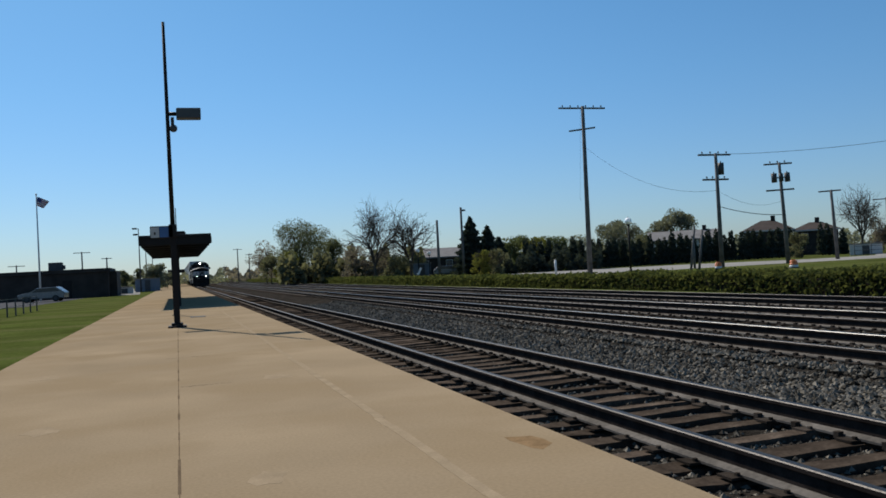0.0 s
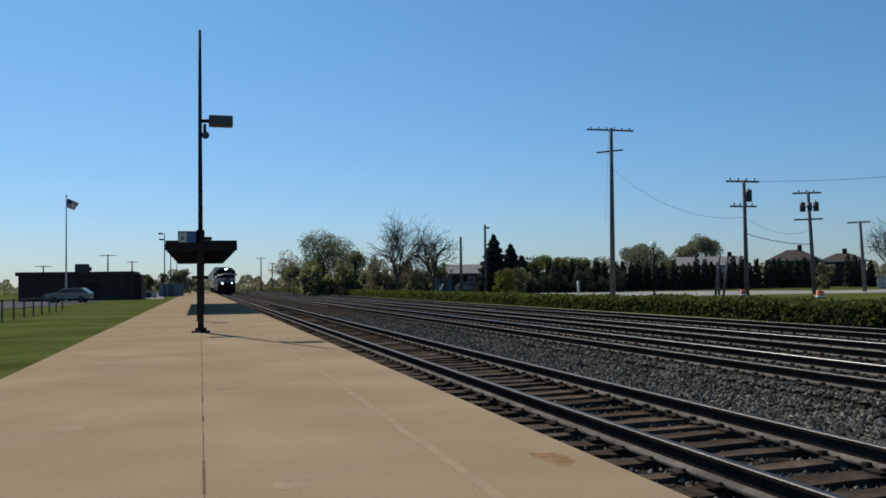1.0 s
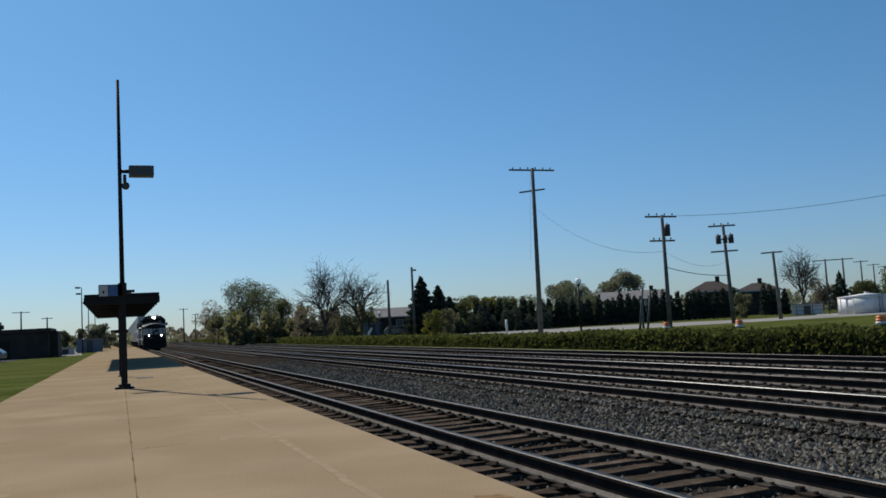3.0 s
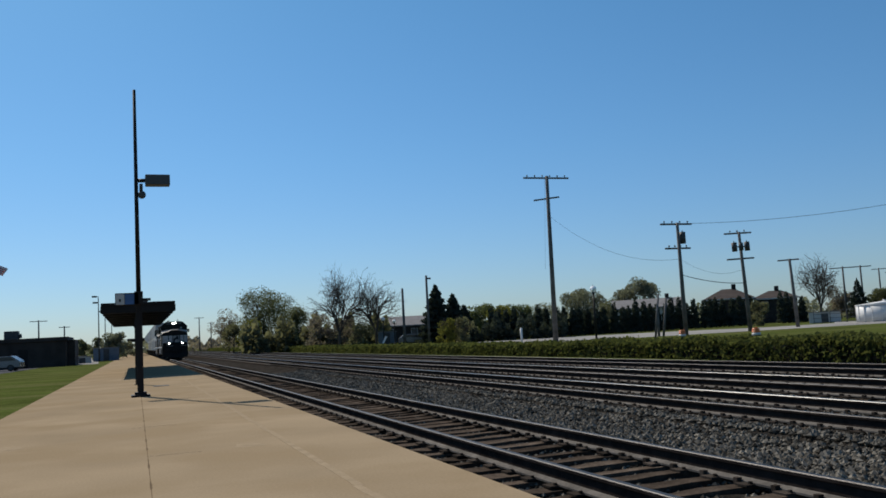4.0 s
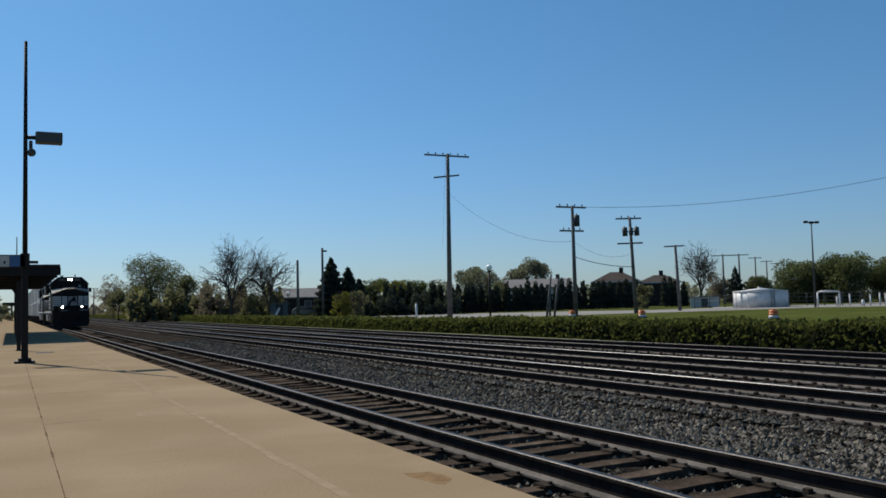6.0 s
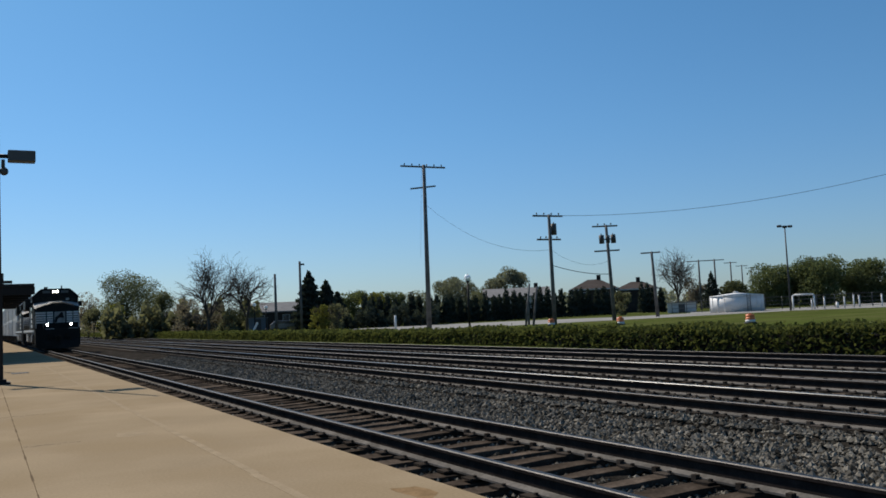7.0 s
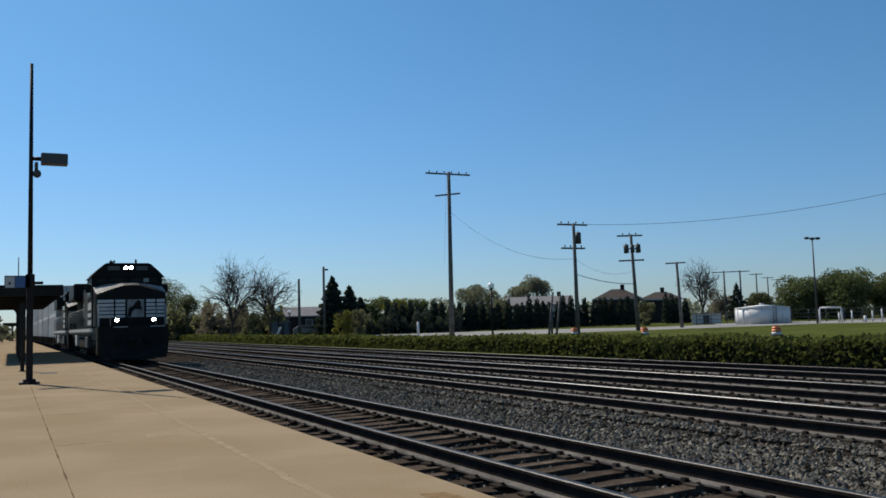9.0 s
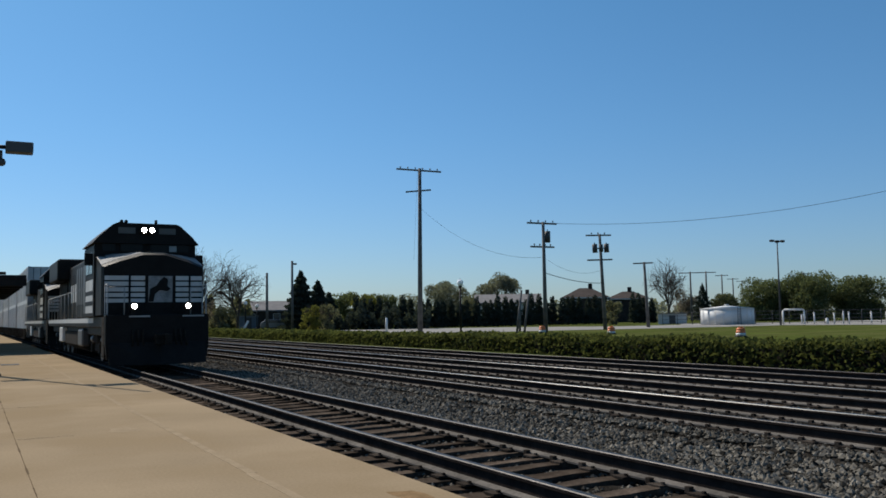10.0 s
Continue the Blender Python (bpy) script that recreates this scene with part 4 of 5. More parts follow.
rail_fence()
paint_silver = material("silver_car_paint", (0.16, 0.165, 0.17), 0.25, metal=0.3, vary=0.08, bump=0)
paint_dark = material("dark_car_paint", (0.05, 0.055, 0.06), 0.3, vary=0.08, bump=0)
tyre = material("tyre_rubber", (0.02, 0.02, 0.02), 0.85, vary=0.2)


def car(x, y, yaw, paint, label):
    c = empty("parked_car", label, "car", pose(x, y, -0.05, 0, 0, yaw), "parked cars")
    side = [(-2.25, 0.35), (2.2, 0.35), (2.25, 0.75), (1.95, 0.92), (1.05, 1.0), (0.35, 1.45), (-1.45, 1.5), (-2.1, 1.05), (-2.25, 0.9)]
    bm = bmesh.new()
    prism(bm, side, -0.9, 0.9)
    part("body", bm, paint, c, bevel=0.05)
    for s in (-1, 1):
        bm = bmesh.new()
        prism(bm, [(0.92, 1.0), (0.33, 1.38), (-1.4, 1.42), (-1.9, 1.04)], *sorted((s * 0.902, s * 0.912)))
        part("side_window", bm, window_glass, c)
    bm = bmesh.new()
    v = [bm.verts.new(p) for p in ((1.09, -0.75, 1.01), (1.09, 0.75, 1.01), (0.42, 0.7, 1.44), (0.42, -0.7, 1.44))]
    w = [bm.verts.new(p.co + Vector((0.02, 0, 0.02))) for p in v]
    bm.faces.new(w)
    for i in range(4):
        bm.faces.new((v[i], v[(i + 1) % 4], w[(i + 1) % 4], w[i]))
    part("windscreen", bm, window_glass, c)
    for wx in (-1.4, 1.4):
        for s in (-1, 1):
            wh = part("wheel", made(rod, (wx, s * 0.72, 0.33), (wx, s * 0.92, 0.33), 0.33, None, 20), tyre, c)
            part("rim", made(rod, (wx, s * 0.92, 0.33), (wx, s * 0.93, 0.33), 0.2, None, 14), dark_metal, wh)
    for s in (-1, 1):
        part("headlight", boxes((2.2, 2.26, *sorted((s * 0.55, s * 0.85)), 0.68, 0.82)), wall_pale, c)


car(-12.7, 98, 172, paint_silver, "silver grey hatchback parked beside the station lawn")
xx, yy = bearing(17.6, 122)
car(xx, yy, -15, paint_silver, "pale car parked by the house")
xx, yy = bearing(9.5, 160)
car(xx, yy, -10, paint_dark, "dark car parked far off beside trees")


def name_sign():
    s = empty("platform_sign", "small dark box sign with a pale panel on a lamp post", "sign", pose(0.40, 27.74, 0))
    part("case", boxes((-0.66, 0.0, -0.2, -0.116, 2.72, 3.08), (-0.12, 0.12, -0.2, -0.116, 2.74, 3.12)), dark_steel, s, bevel=0.008)
    part("pale_panel", boxes((-0.64, -0.4, -0.212, -0.202, 2.74, 3.05)), wall_pale, s, "pale panel")
    part("blue_panel", boxes((-0.39, -0.13, -0.212, -0.202, 2.74, 3.05)), sign_blue, s, "blue panel")
    part("mark", boxes((-0.55, -0.5, -0.218, -0.213, 2.82, 2.9)), dark_steel, s)
    part("bracket", boxes((0.12, 0.34, -0.16, -0.1, 2.83, 2.91)), dark_steel, s)


name_sign()
p37 = empty("slim_post", "slim dark steel post standing on the platform", "post", pose(0.33, 37.2, 0))
part("foot", boxes((-0.12, 0.12, -0.12, 0.12, 0, 0.03)), dark_steel, p37)
part("shaft", boxes((-0.07, 0.07, -0.07, 0.07, 0.03, 2.6)), dark_steel, p37, bevel=0.008)
hatch = empty("drain_cover", "small dark drain cover set in the platform", "drain cover", pose(1.15, 34.5, 0.0))
part("plate", boxes((-0.28, 0.28, -0.4, 0.4, 0.003, 0.012)), dark_steel, hatch)
part("slots", boxes(*[(-0.22 + i * 0.11, -0.18 + i * 0.11, -0.22, 0.22, 0.012, 0.016) for i in range(5)]), dark_steel, hatch)



# ---- the train ----
glass_dark = material("dark_cab_glass", (0.008, 0.009, 0.010), 0.15, spec=0.08, vary=0.1, bump=0)
steel_wheel = material("worn_wheel_steel", (0.10, 0.09, 0.085), 0.5, metal=0.6, vary=0.3, bump=0.05)
grimy_white = material("grimy_white_paint", (0.24, 0.235, 0.225), 0.7, spec=0.1, vary=0.3, scale=4, fine=18, bump=0.03)
rail_white = material("handrail_and_glint_white", (0.28, 0.28, 0.27), 0.5, vary=0.15, bump=0)
number_glow = material("number_board", (0.07, 0.068, 0.06), 0.5, vary=0.1, bump=0)
TRAIN_X = TRACKS["near"]
AXLES = []


def wheelset(parent, y, r=0.52):
    w = new("wheelset")
    w.parent = parent
    w.matrix_local = pose(0, y, r)
    bm = bmesh.new()
    rod(bm, (-1.0, 0, 0), (1.0, 0, 0), 0.09, n=10)
    part("axle", bm, steel_wheel, w)
    for s in (-1, 1):
        bm = bmesh.new()
        rod(bm, (s * 0.70, 0, 0), (s * 0.84, 0, 0), r, n=28)
        rod(bm, (s * 0.68, 0, 0), (s * 0.705, 0, 0), r + 0.025, n=28)
        rod(bm, (s * 0.84, 0, 0), (s * 0.92, 0, 0), 0.17, n=14)
        for k in range(6):
            a = k * math.tau / 6
            rod(bm, (s * 0.838, 0.3 * math.cos(a), 0.3 * math.sin(a)), (s * 0.85, 0.3 * math.cos(a), 0.3 * math.sin(a)), 0.05, n=8)
        part("wheel", bm, steel_wheel, w)
    AXLES.append((w, y, r))
    return w


def truck(parent, y, pitch, n, half=1.12, name="truck"):
    t = new(name)
    t.parent = parent
    span = pitch * (n - 1) / 2
    bm = bmesh.new()
    for s in (-1, 1):
        x0, x1 = sorted((s * (half - 0.14), s * half))
        prism(bm, [(y - span - 0.55, 0.62), (y - span - 0.35, 0.42), (y + span + 0.35, 0.42), (y + span + 0.55, 0.62), (y + span + 0.4, 0.9), (y - span - 0.4, 0.9)], x0, x1, "x")
        for i in range(n):
            yy = y - span + i * pitch
            box(bm, *sorted((s * half, s * (half + 0.09))), yy - 0.2, yy + 0.2, 0.36, 0.72)
            for d in (-0.33, 0.33):
                rod(bm, (s * (half + 0.02), yy + d, 0.66), (s * (half + 0.02), yy + d, 0.98), 0.085, n=8)
    box(bm, -half + 0.1, half - 0.1, y - 0.3, y + 0.3, 0.5, 0.95)
    part("side_frame", bm, under_mat, t)
    for i in range(n):
        wheelset(t, y - span + i * pitch)


def locomotive(lit, label):
    L = empty("locomotive", label, "locomotive", pose(TRAIN_X, 169, 0), "locomotives")
    W = 1.63
    # frame and pilot
    part("frame", boxes((-1.5, 1.5, 0.1, 21.9, 1.28, 1.62), (-1.3, 1.3, 1.0, 21.0, 1.0, 1.28)), loco_black, L, bevel=0.02)
    bm = bmesh.new()
    for s in (-1, 1):
        box(bm, *sorted((s * 1.502, s * 1.512)), 2.6, 21.8, 1.42, 1.58)
    part("sill_stripe", bm, loco_white, L, "grimy white sill stripe")
    bm = bmesh.new()
    prism(bm, [(-1.55, 0.75), (-1.5, 0.3), (1.5, 0.3), (1.55, 0.75), (1.55, 1.66), (-1.55, 1.66)], -0.72, -0.5)
    part("pilot", bm, loco_black, L, bevel=0.02)
    bm = bmesh.new()
    for s in (-1, 1):
        v = [bm.verts.new(p) for p in ((0, -1.25, 0.12), (s * 1.45, -0.85, 0.14), (s * 1.45, -0.72, 0.8), (0, -0.95, 0.8))]
        w = [bm.verts.new(p + Vector((0, 0.05, 0))) for p in [q.co.copy() for q in v]]
        bm.faces.new(v)
        bm.faces.new(w[::-1])
        for i in range(4):
            bm.faces.new((v[i], w[i], w[(i + 1) % 4], v[(i + 1) % 4]))
    part("snow_plow", bm, loco_black, L)
    bm = bmesh.new()
    box(bm, -0.12, 0.12, -1.25, -0.6, 0.78, 1.02)
    box(bm, -0.2, 0.2, -1.5, -1.2, 0.74, 1.06)
    box(bm, 0.06, 0.24, -1.66, -1.45, 0.74, 1.06)
    part("coupler", bm, under_mat, L, bevel=0.02)
    for s in (-1, 1):
        for i in range(4):
            part("step", boxes((*sorted((s * 1.05, s * 1.56)), -0.52 + 0.03 * i, -0.12 + 0.03 * i, 0.38 + i * 0.33, 0.42 + i * 0.33)), under_mat, L)
        part("step_side", boxes((*sorted((s * 1.53, s * 1.56)), -0.5, 0.1, 0.35, 1.6)), under_mat, L)
    for x0, x1 in ((-0.87, -0.25), (0.73, 1.4)):
        part("step_edge", boxes((x0, x1, -0.745, -0.722, 1.58, 1.63)), rail_white, L, "white pilot step edge")
    # hoses
    for x in (-0.75, -0.6, -0.45, 0.5, 0.65, 0.8):
        part("air_hose", made(rod, (x, -0.75, 1.2), (x * 1.05, -0.9, 0.7), 0.03, None, 6), under_mat, L)
    # nose: wide, sloping shoulders, ridge at its middle
    def nose_ring(y, q, shoulder, bend, ridge):
        return [(u * q, y, v) for u, v in ((-1.58, 1.66), (1.58, 1.66), (1.58, shoulder), (1.1, bend), (0.35, ridge), (-0.35, ridge), (-1.1, bend), (-1.58, shoulder))]
    shape = [nose_ring(0.0, 0.965, 3.16, 3.34, 3.56), nose_ring(0.16, 1.0, 3.22, 3.42, 3.64), nose_ring(1.6, 1.0, 3.62, 3.7, 3.75)]
    bm = bmesh.new()
    rings = [[bm.verts.new(p) for p in ring] for ring in shape]
    k = 8
    for a, b in zip(rings, rings[1:]):
        for i in range(k):
            bm.faces.new((a[i], a[(i + 1) % k], b[(i + 1) % k], b[i]))
    bm.faces.new(rings[0])
    bm.faces.new(rings[-1])
    nose_ob = part("nose", bm, loco_black, L)
    # white band over the sloping nose top
    bm = bmesh.new()
    up = Vector((0, 0, 0.012))
    band = [[Vector(p).lerp(Vector(q), w) + up for p, q in zip(shape[1][2:], shape[2][2:])] for w in (0.02, 0.8)]
    tops = [[bm.verts.new(p) for p in row] for row in band]
    lows = [[bm.verts.new(p - up * 1.5) for p in row] for row in band]
    for i in range(5):
        bm.faces.new((tops[0][i], tops[0][i + 1], tops[1][i + 1], tops[1][i]))
        bm.faces.new((lows[0][i], lows[0][i + 1], tops[0][i + 1], tops[0][i]))
        bm.faces.new((lows[1][i], lows[1][i + 1], tops[1][i + 1], tops[1][i]))
    part("nose_edge_stripe", bm, grimy_white, nose_ob, "white band over the nose top")
    # white bands on the nose, with the middle panel
    for z0, z1 in ((2.05, 2.17), (2.225, 2.345), (2.395, 2.525), (2.575, 2.705), (2.755, 2.89)):
        for x0, x1 in ((-1.5, -0.79), (-0.72, -0.29), (0.66, 1.07), (1.13, 1.5)):
            part("nose_stripe", boxes((x0, x1, -0.012, 0.006, z0, z1)), loco_white, nose_ob)
    part("nose_panel", boxes((-0.19, 0.56, -0.013, 0.006, 2.05, 2.89)), grimy_white, nose_ob)
    bm = bmesh.new()
    prism(bm, [(-0.18, 2.07), (-0.03, 2.07), (0.02, 2.32), (0.17, 2.44), (0.40, 2.40), (0.50, 2.48), (0.40, 2.58), (0.42, 2.77), (0.30, 2.87), (0.17, 2.75), (0.05, 2.58), (-0.13, 2.48)], -0.02, -0.012)
    part("emblem", bm, loco_black, nose_ob, "black emblem shape on a white panel")
    for x in (-0.755, -0.24, 0.61, 1.1):
        part("door_seam", boxes((x - 0.025, x + 0.025, -0.035, 0.0, 1.75, 2.89)), loco_black, nose_ob)
    # cab
    cab = [(-W, 1.62), (W, 1.62), (W, 3.98), (1.42, 4.24), (1.04, 4.60), (0.92, 4.66), (-0.92, 4.66), (-1.04, 4.60), (-1.42, 4.24), (-W, 3.98)]
    bm = bmesh.new()
    prism(bm, cab, 1.55, 4.3)
    cab_ob = part("cab", bm, loco_black, L, bevel=0.025)
    bm = bmesh.new()
    prism(bm, [(u * 1.045, v + 0.05) for u, v in cab[2:]], 1.38, 4.4)
    part("cab_roof", bm, loco_black, cab_ob)
    for x0, x1 in ((-1.4, -0.98), (-0.82, -0.12), (0.12, 0.82), (0.98, 1.4)):
        part("windscreen", boxes((x0, x1, 1.515, 1.545, 3.77, 4.2 if abs(x0 + x1) < 1.5 else 4.02)), glass_dark, cab_ob)
    for s in (-1, 1):
        for y0, y1 in ((1.9, 2.7), (2.85, 3.65)):
            part("side_window", boxes((*sorted((s * (W + 0.002), s * (W + 0.02))), y0, y1, 3.05, 3.75)), glass_dark, cab_ob)
        part("side_panel", boxes((*sorted((s * (W + 0.002), s * (W + 0.012))), 1.75, 4.2, 1.75, 2.85)), loco_white, cab_ob, "white band on the cab side")
        part("side_band", boxes((*sorted((s * (W + 0.012), s * (W + 0.018))), 1.75, 4.2, 2.0, 2.14)), loco_black, cab_ob)
        part("side_band", boxes((*sorted((s * (W + 0.012), s * (W + 0.018))), 1.75, 4.2, 2.34, 2.48)), loco_black, cab_ob)
        part("mirror", boxes((*sorted((s * (W + 0.03), s * (W + 0.28))), 1.7, 1.75, 3.3, 3.7)), loco_black, cab_ob)
        part("number_board", boxes((*sorted((s * 0.38, s * 0.92)), 1.36, 1.385, 4.36, 4.56)), number_glow, cab_ob)
    # pale plate in front of the windscreen, painted in as a reflection on the glass
    part("sun_glint_grab_iron", boxes((0.74, 0.98, 1.49, 1.512, 3.78, 3.98)), rail_white, cab_ob)
    # lamps
    for x in (-0.125, 0.125):
        bm = bmesh.new()
        rod(bm, (x, 1.2, 4.47), (x, 1.36, 4.47), 0.125, n=16)
        hl = part("headlight", bm, loco_black, cab_ob)
        bm = bmesh.new()
        rod(bm, (x, 1.185, 4.47), (x, 1.2, 4.47), 0.078, n=16)
        part("lens", bm, glow if lit else number_glow, hl, "lit headlight lens" if lit else "")
    for x in (-0.74, 0.88):
        bm = bmesh.new()
        rod(bm, (x, -0.86, 1.92), (x, -0.62, 1.92), 0.13, n=16)
        box(bm, x - 0.05, x + 0.05, -0.75, -0.55, 1.64, 1.84)
        dl = part("ditch_light", bm, loco_black, L)
        bm = bmesh.new()
        rod(bm, (x, -0.875, 1.92), (x, -0.86, 1.92), 0.075, n=16)
        part("lens", bm, glow if lit else number_glow, dl, "lit ditch light lens" if lit else "")
    # hood
    part("hood", boxes((-0.98, 0.98, 4.3, 17.2, 1.62, 4.05)), loco_black, L, bevel=0.06)
    part("inverter_cabinet", boxes((-1.5, -0.9, 4.4, 8.2, 1.62, 3.7), (0.9, 1.5, 4.4, 6.0, 1.62, 3.6)), loco_black, L, bevel=0.03)
    part("brake_blower", boxes((-1.1, 1.1, 4.8, 8.6, 4.0, 4.32)), loco_black, L, bevel=0.05)
    part("radiator", boxes((-1.52, 1.52, 16.6, 21.4, 3.45, 4.5)), loco_black, L, bevel=0.08)
    part("rear_hood", boxes((-1.02, 1.02, 17.2, 21.3, 1.62, 3.46)), loco_black, L, bevel=0.05)
    for i in range(9):
        y = 8.5 + i * 0.9
        for s in (-1, 1):
            part("hood_door", boxes((*sorted((s * 0.985, s * 1.0)), y, y + 0.82, 1.8, 3.6)), loco_black, L, bevel=0.006)
    for i in range(5):
        y = 4.6 + i * 0.72
        part("cabinet_door", boxes((-1.512, -1.502, y, y + 0.5, 2.1, 3.5)), grey_box, L, "greyish cabinet door")
    # white lettering blocks on the hood side, drawn as plain bars
    for s in (-1, 1):
        for i, (y, w) in enumerate(((8.62, 0.5), (9.5, 0.55), (10.42, 0.5), (11.3, 0.52), (12.25, 0.5), (13.1, 0.55), (14.05, 0.45), (14.9, 0.52))):
            part("white_bar", boxes((*sorted((s * 1.004, s * 1.012)), y, y + w, 2.35, 3.15)), loco_white, L, "plain white bar")
        part("cab_door", boxes((*sorted((s * 1.632, s * 1.65)), 3.72, 4.22, 1.75, 3.7)), grey_box, L, "grey side door")
    part("exhaust_stack", boxes((-0.5, 0.5, 12.2, 13.2, 4.04, 4.35)), under_mat, L, bevel=0.03)
    bm = bmesh.new()
    for x in (-0.7, -0.55):
        rod(bm, (x, 2.6, 4.84), (x, 2.2, 4.85), 0.025, 0.06, 8)
    box(bm, -0.75, -0.5, 2.55, 2.62, 4.76, 4.86)
    part("horn", bm, under_mat, L)
    bm = bmesh.new()
    rod(bm, (0.55, 2.9, 4.75), (0.55, 2.9, 5.0), 0.05, n=8)
    part("antenna", bm, under_mat, L)
    # rails along the walkway
    bm = bmesh.new()
    for s in (-1, 1):
        x = s * 1.49
        rod(bm, (x, 4.6, 2.68), (x, 21.5, 2.68), 0.02, n=6)
        for i in range(11):
            y = 4.7 + i * 1.67
            rod(bm, (x, y, 1.6), (x, y, 2.68), 0.018, n=6)
        for y in (-0.6, -0.1):
            rod(bm, (x, y, 0.9), (x, y, 2.6), 0.02, n=6)
        rod(bm, (x, -0.6, 2.6), (x, -0.1, 2.6), 0.02, n=6)
        rod(bm, (x, -0.62, 2.5), (s * 1.0, -0.62, 2.5), 0.02, n=6)
        rod(bm, (s * 1.0, -0.62, 1.66), (s * 1.0, -0.62, 2.5), 0.02, n=6)
    part("handrail", bm, rail_white, L, "pale handrails")
    # tank and trucks
    bm = bmesh.new()
    prism(bm, [(-1.4, 1.1), (-1.4, 0.55), (-0.9, 0.28), (0.9, 0.28), (1.4, 0.55), (1.4, 1.1)], 8.0, 13.6)
    part("fuel_tank", bm, under_mat, L, bevel=0.03)
    part("air_tank", boxes((-1.48, -1.2, 6.2, 7.6, 0.55, 1.2)), grey_box, L, "pale grey air tank box", bevel=0.06)
    part("battery_box", boxes((-1.5, -1.2, 13.8, 15.2, 0.6, 1.25)), loco_white, L, "pale grey battery box", bevel=0.03)
    truck(L, 3.6, 2.0, 3)
    truck(L, 18.2, 2.0, 3)
    bm = bmesh.new()
    for y in (2.2, 5.0, 16.8, 19.6):
        for s in (-1, 1):
            rod(bm, (s * 1.18, y - 0.5, 0.85), (s * 1.18, y + 0.1, 0.85), 0.13, n=10)
    part("brake_cylinders", bm, grey_box, L)
    return L


loco = locomotive(True, "black diesel freight locomotive with white nose stripes and lit headlights")
second_loco = locomotive(False, "second black diesel locomotive with white stripes, lights off")

COLOURS = {
    "white": (0.5, 0.485, 0.46), "pale grey": (0.38, 0.375, 0.37), "off-white": (0.46, 0.43, 0.385), "grey-blue": (0.27, 0.29, 0.32),
}
PAINTS = {k: material("container_" + k.replace(" ", "_").replace("-", "_"), v, 0.5, vary=0.10, scale=0.8, fine=10, bump=0.03, second=tuple(c * 0.78 for c in v), second_scale=0.7) for k, v in COLOURS.items()}


def container(colour, L=16.15, w=1.3, h=2.72):
    c = empty("container", f"{colour} corrugated steel shipping container stacked on a well car", "container", group="shipping containers")
    paint = PAINTS[colour]
    for s in (-1, 1):
        bm = bmesh.new()
        # corrugated wall in one zigzag sheet with thickness
        n = 54
        pts = []
        for i in range(n):
            y0 = 0.12 + (L - 0.24) * i / n
            step = (L - 0.24) / n
            pts += [(y0, 0.0), (y0 + step * 0.35, 0.0), (y0 + step * 0.5, 0.035), (y0 + step * 0.85, 0.035)]
        pts.append((L - 0.12, 0.0))
        lo = [bm.verts.new((s * (w - 0.01 - d), y, 0.16)) for y, d in pts]
        hi = [bm.verts.new((s * (w - 0.01 - d), y, h - 0.12)) for y, d in pts]
        for i in range(len(pts) - 1):
            bm.faces.new((lo[i], lo[i + 1], hi[i + 1], hi[i]))
        box(bm, *sorted((s * (w - 0.09), s * (w - 0.05))), 0.1, L - 0.1, 0.12, h - 0.1)
        part("side_wall", bm, paint, c)
        part("rail", boxes((*sorted((s * (w - 0.1), s * w)), 0.16, L - 0.16, 0, 0.17), (*sorted((s * (w - 0.08), s * w)), 0.16, L - 0.16, h - 0.13, h)), paint, c)
        for y in (0.0, L - 0.16):
            part("corner_post", boxes((*sorted((s * (w - 0.17), s * w)), y, y + 0.16, 0, h)), paint, c)
    part("roof", boxes((-w + 0.08, w - 0.08, 0.05, L - 0.05, h - 0.06, h - 0.02)), paint, c)
    part("end_wall", boxes((-w + 0.15, w - 0.15, L - 0.1, L - 0.05, 0.05, h - 0.05)), paint, c)
    end = part("end_wall", boxes((-w + 0.15, w - 0.15, 0.05, 0.1, 0.05, h - 0.05)), paint, c)
    bm = bmesh.new()
    for x in (-0.9, -0.4, 0.4, 0.9):
        rod(bm, (x, 0.03, 0.1), (x, 0.03, h - 0.1), 0.02, n=6)
    part("lock_rod", bm, grey_box, end)
    return c


def well_car():
    c = empty("well_car", "low dark steel well car carrying two stacked containers", "freight car", group="well cars")
    bm = bmesh.new()
    for s in (-1, 1):
        box(bm, *sorted((s * 1.36, s * 1.48)), 1.3, 17.8, 0.3, 1.05)
        for i in range(12):
            y = 2.0 + i * 1.35
            box(bm, *sorted((s * 1.48, s * 1.53)), y, y + 0.08, 0.32, 1.02)
    part("side_sill", bm, under_mat, c)
    part("well_floor", boxes((-1.36, 1.36, 1.3, 17.8, 0.28, 0.38)), under_mat, c)
    for y in (-0.1, 17.6):
        part("end_platform", boxes((-1.2, 1.2, y, y + 1.6, 0.92, 1.12), (-0.2, 0.2, y - 0.15, y + 1.75, 0.78, 0.95)), under_mat, c, bevel=0.02)
    bm = bmesh.new()
    for s in (-1, 1):
        rod(bm, (s * 1.15, 0.05, 1.1), (s * 1.15, 0.05, 1.9), 0.02, n=6)
    part("grab_iron", bm, rail_white, c)
    return c


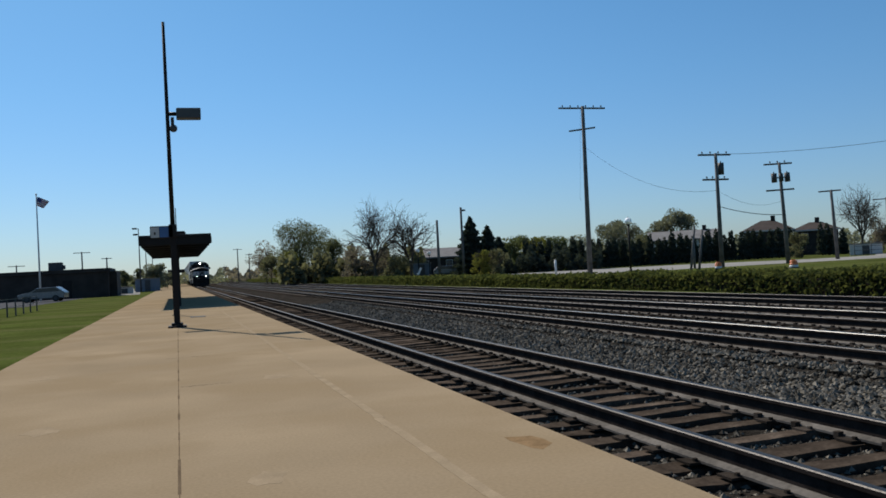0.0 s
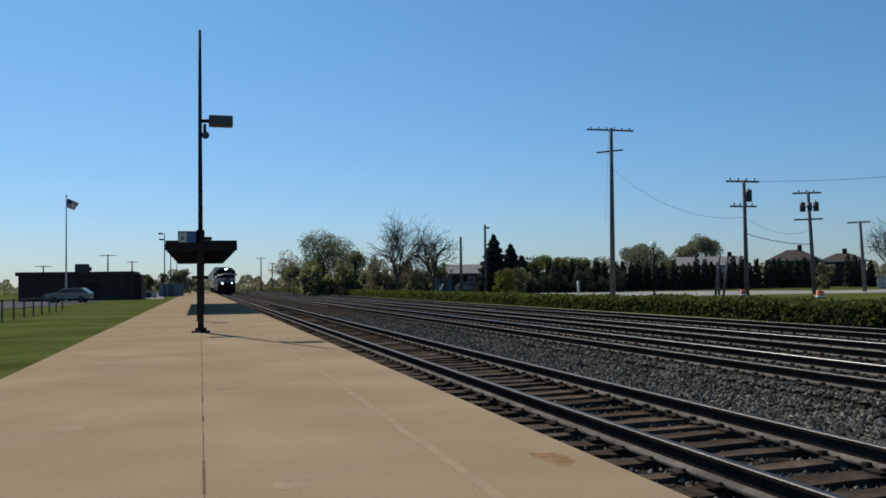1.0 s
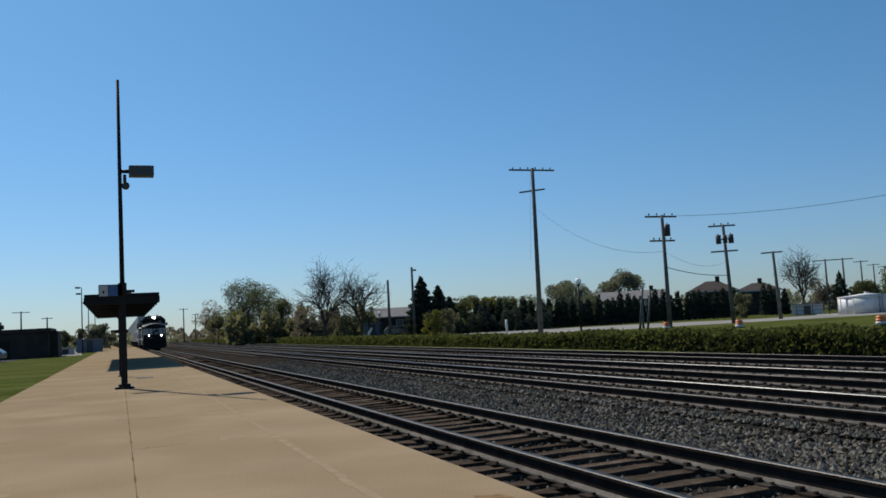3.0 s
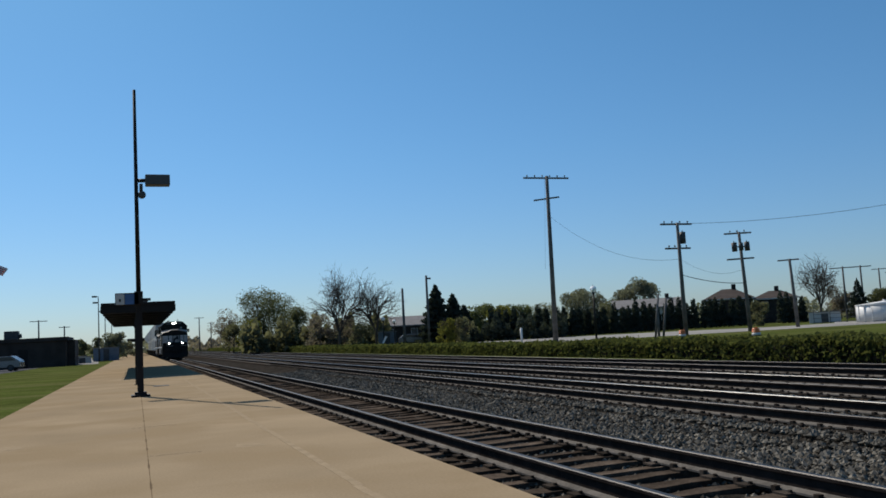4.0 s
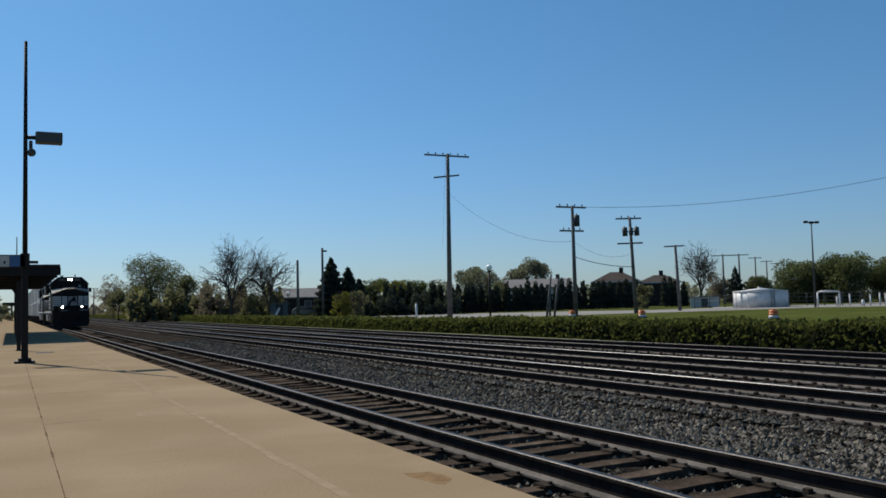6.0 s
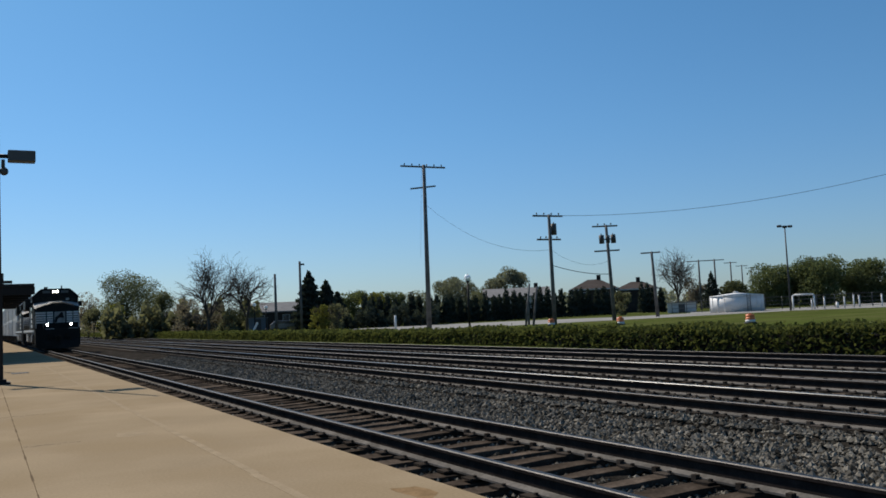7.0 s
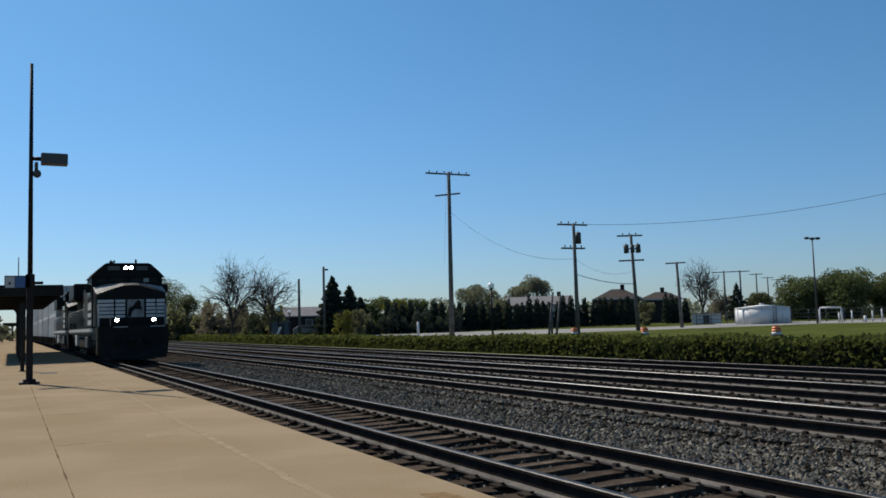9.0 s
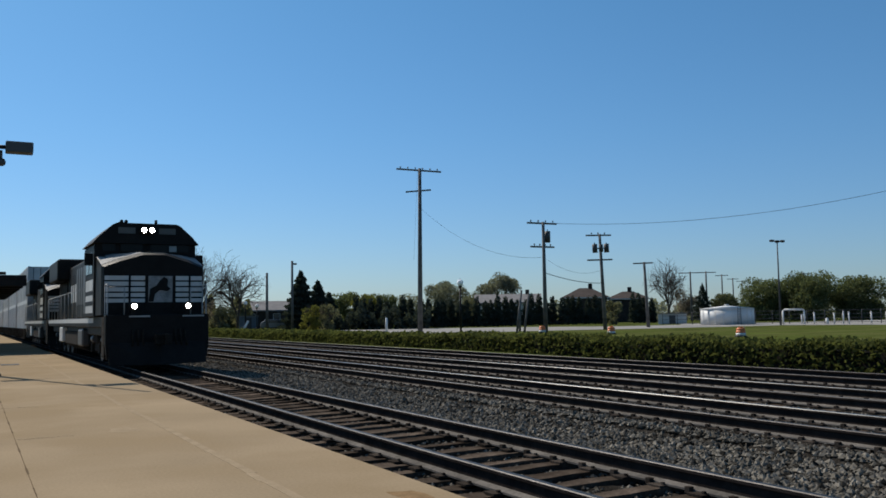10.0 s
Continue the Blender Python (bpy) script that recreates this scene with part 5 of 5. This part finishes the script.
CAR_PITCH = 19.25
FIRST_CAR = 43.9
STACKS = [("white", "white"), ("pale grey", "white"), ("white", "off-white"), ("off-white", "pale grey"), ("white", "white"),
          ("pale grey", "grey-blue"), ("white", "white"), ("white", "pale grey"), ("off-white", "white"), ("white", "white")]
proto_car = well_car()
protos = {}
MOVERS = [(loco, 0.0, 0.0), (second_loco, 22.3, 0.0)]
for i, (low, high) in enumerate(STACKS):
    y = FIRST_CAR + i * CAR_PITCH
    car = proto_car if i == 0 else copy_thing(proto_car, pose(TRAIN_X, 169 + y, 0))
    if i == 0:
        truck(car, 1.0, 1.75, 2, 1.05)
        truck(car, 18.4, 1.75, 2, 1.05)
    elif i < 4:
        AXLES += [(o, o.location.y, o.location.z) for o in car.children_recursive if o.name.startswith("wheelset")]
    MOVERS.append((car, y, 0.0))
    for colour, z in ((low, 0.385), (high, 0.385 + 2.725)):
        if colour in protos:
            box_ob = copy_thing(protos[colour], pose(TRAIN_X, 169 + y + 1.5, z))
        else:
            box_ob = protos[colour] = container(colour)
        MOVERS.append((box_ob, y + 1.5, z))



# ---- what moves ----
TRAIN = [(0.0, 177.5), (2.5, 139.0), (5.0, 101.7), (7.5, 65.3), (10.0, 28.9)]


def motions():
    for ob, back, z in MOVERS:
        walk(ob, [(t, pose(TRAIN_X, y + back, z)) for t, y in TRAIN])
    # the flag's cloth sways strip by strip in a light wind
    rows = [[] for _ in flag_strips]
    for k in range(51):
        t = k * 0.2
        x, y, yaw = 0.1, 0.0, 0.0
        for i, strip in enumerate(flag_strips):
            yaw = -12 + 16 * math.sin(2.6 * t - 1.1 * i) * (0.5 + 0.2 * i)
            rows[i].append((t, pose(x, y, 11.4 - 0.1 * i, 0, 8 + 8 * i, yaw)))
            x, y = x + 0.27 * math.cos(radians(yaw)), y + 0.27 * math.sin(radians(yaw))
    for strip, r in zip(flag_strips, rows):
        walk(strip, r)
    # wheels roll with the ground they cover
    coarse = np.array(TRAIN)
    for w, y, r in AXLES:
        rows = []
        for k in range(0, 301):
            t = k / 30
            gone = coarse[0, 1] - np.interp(t, coarse[:, 0], coarse[:, 1])
            rows.append((t, pose(0, y, r, math.degrees(gone / r) % 360)))
        walk(w, rows)


motions()
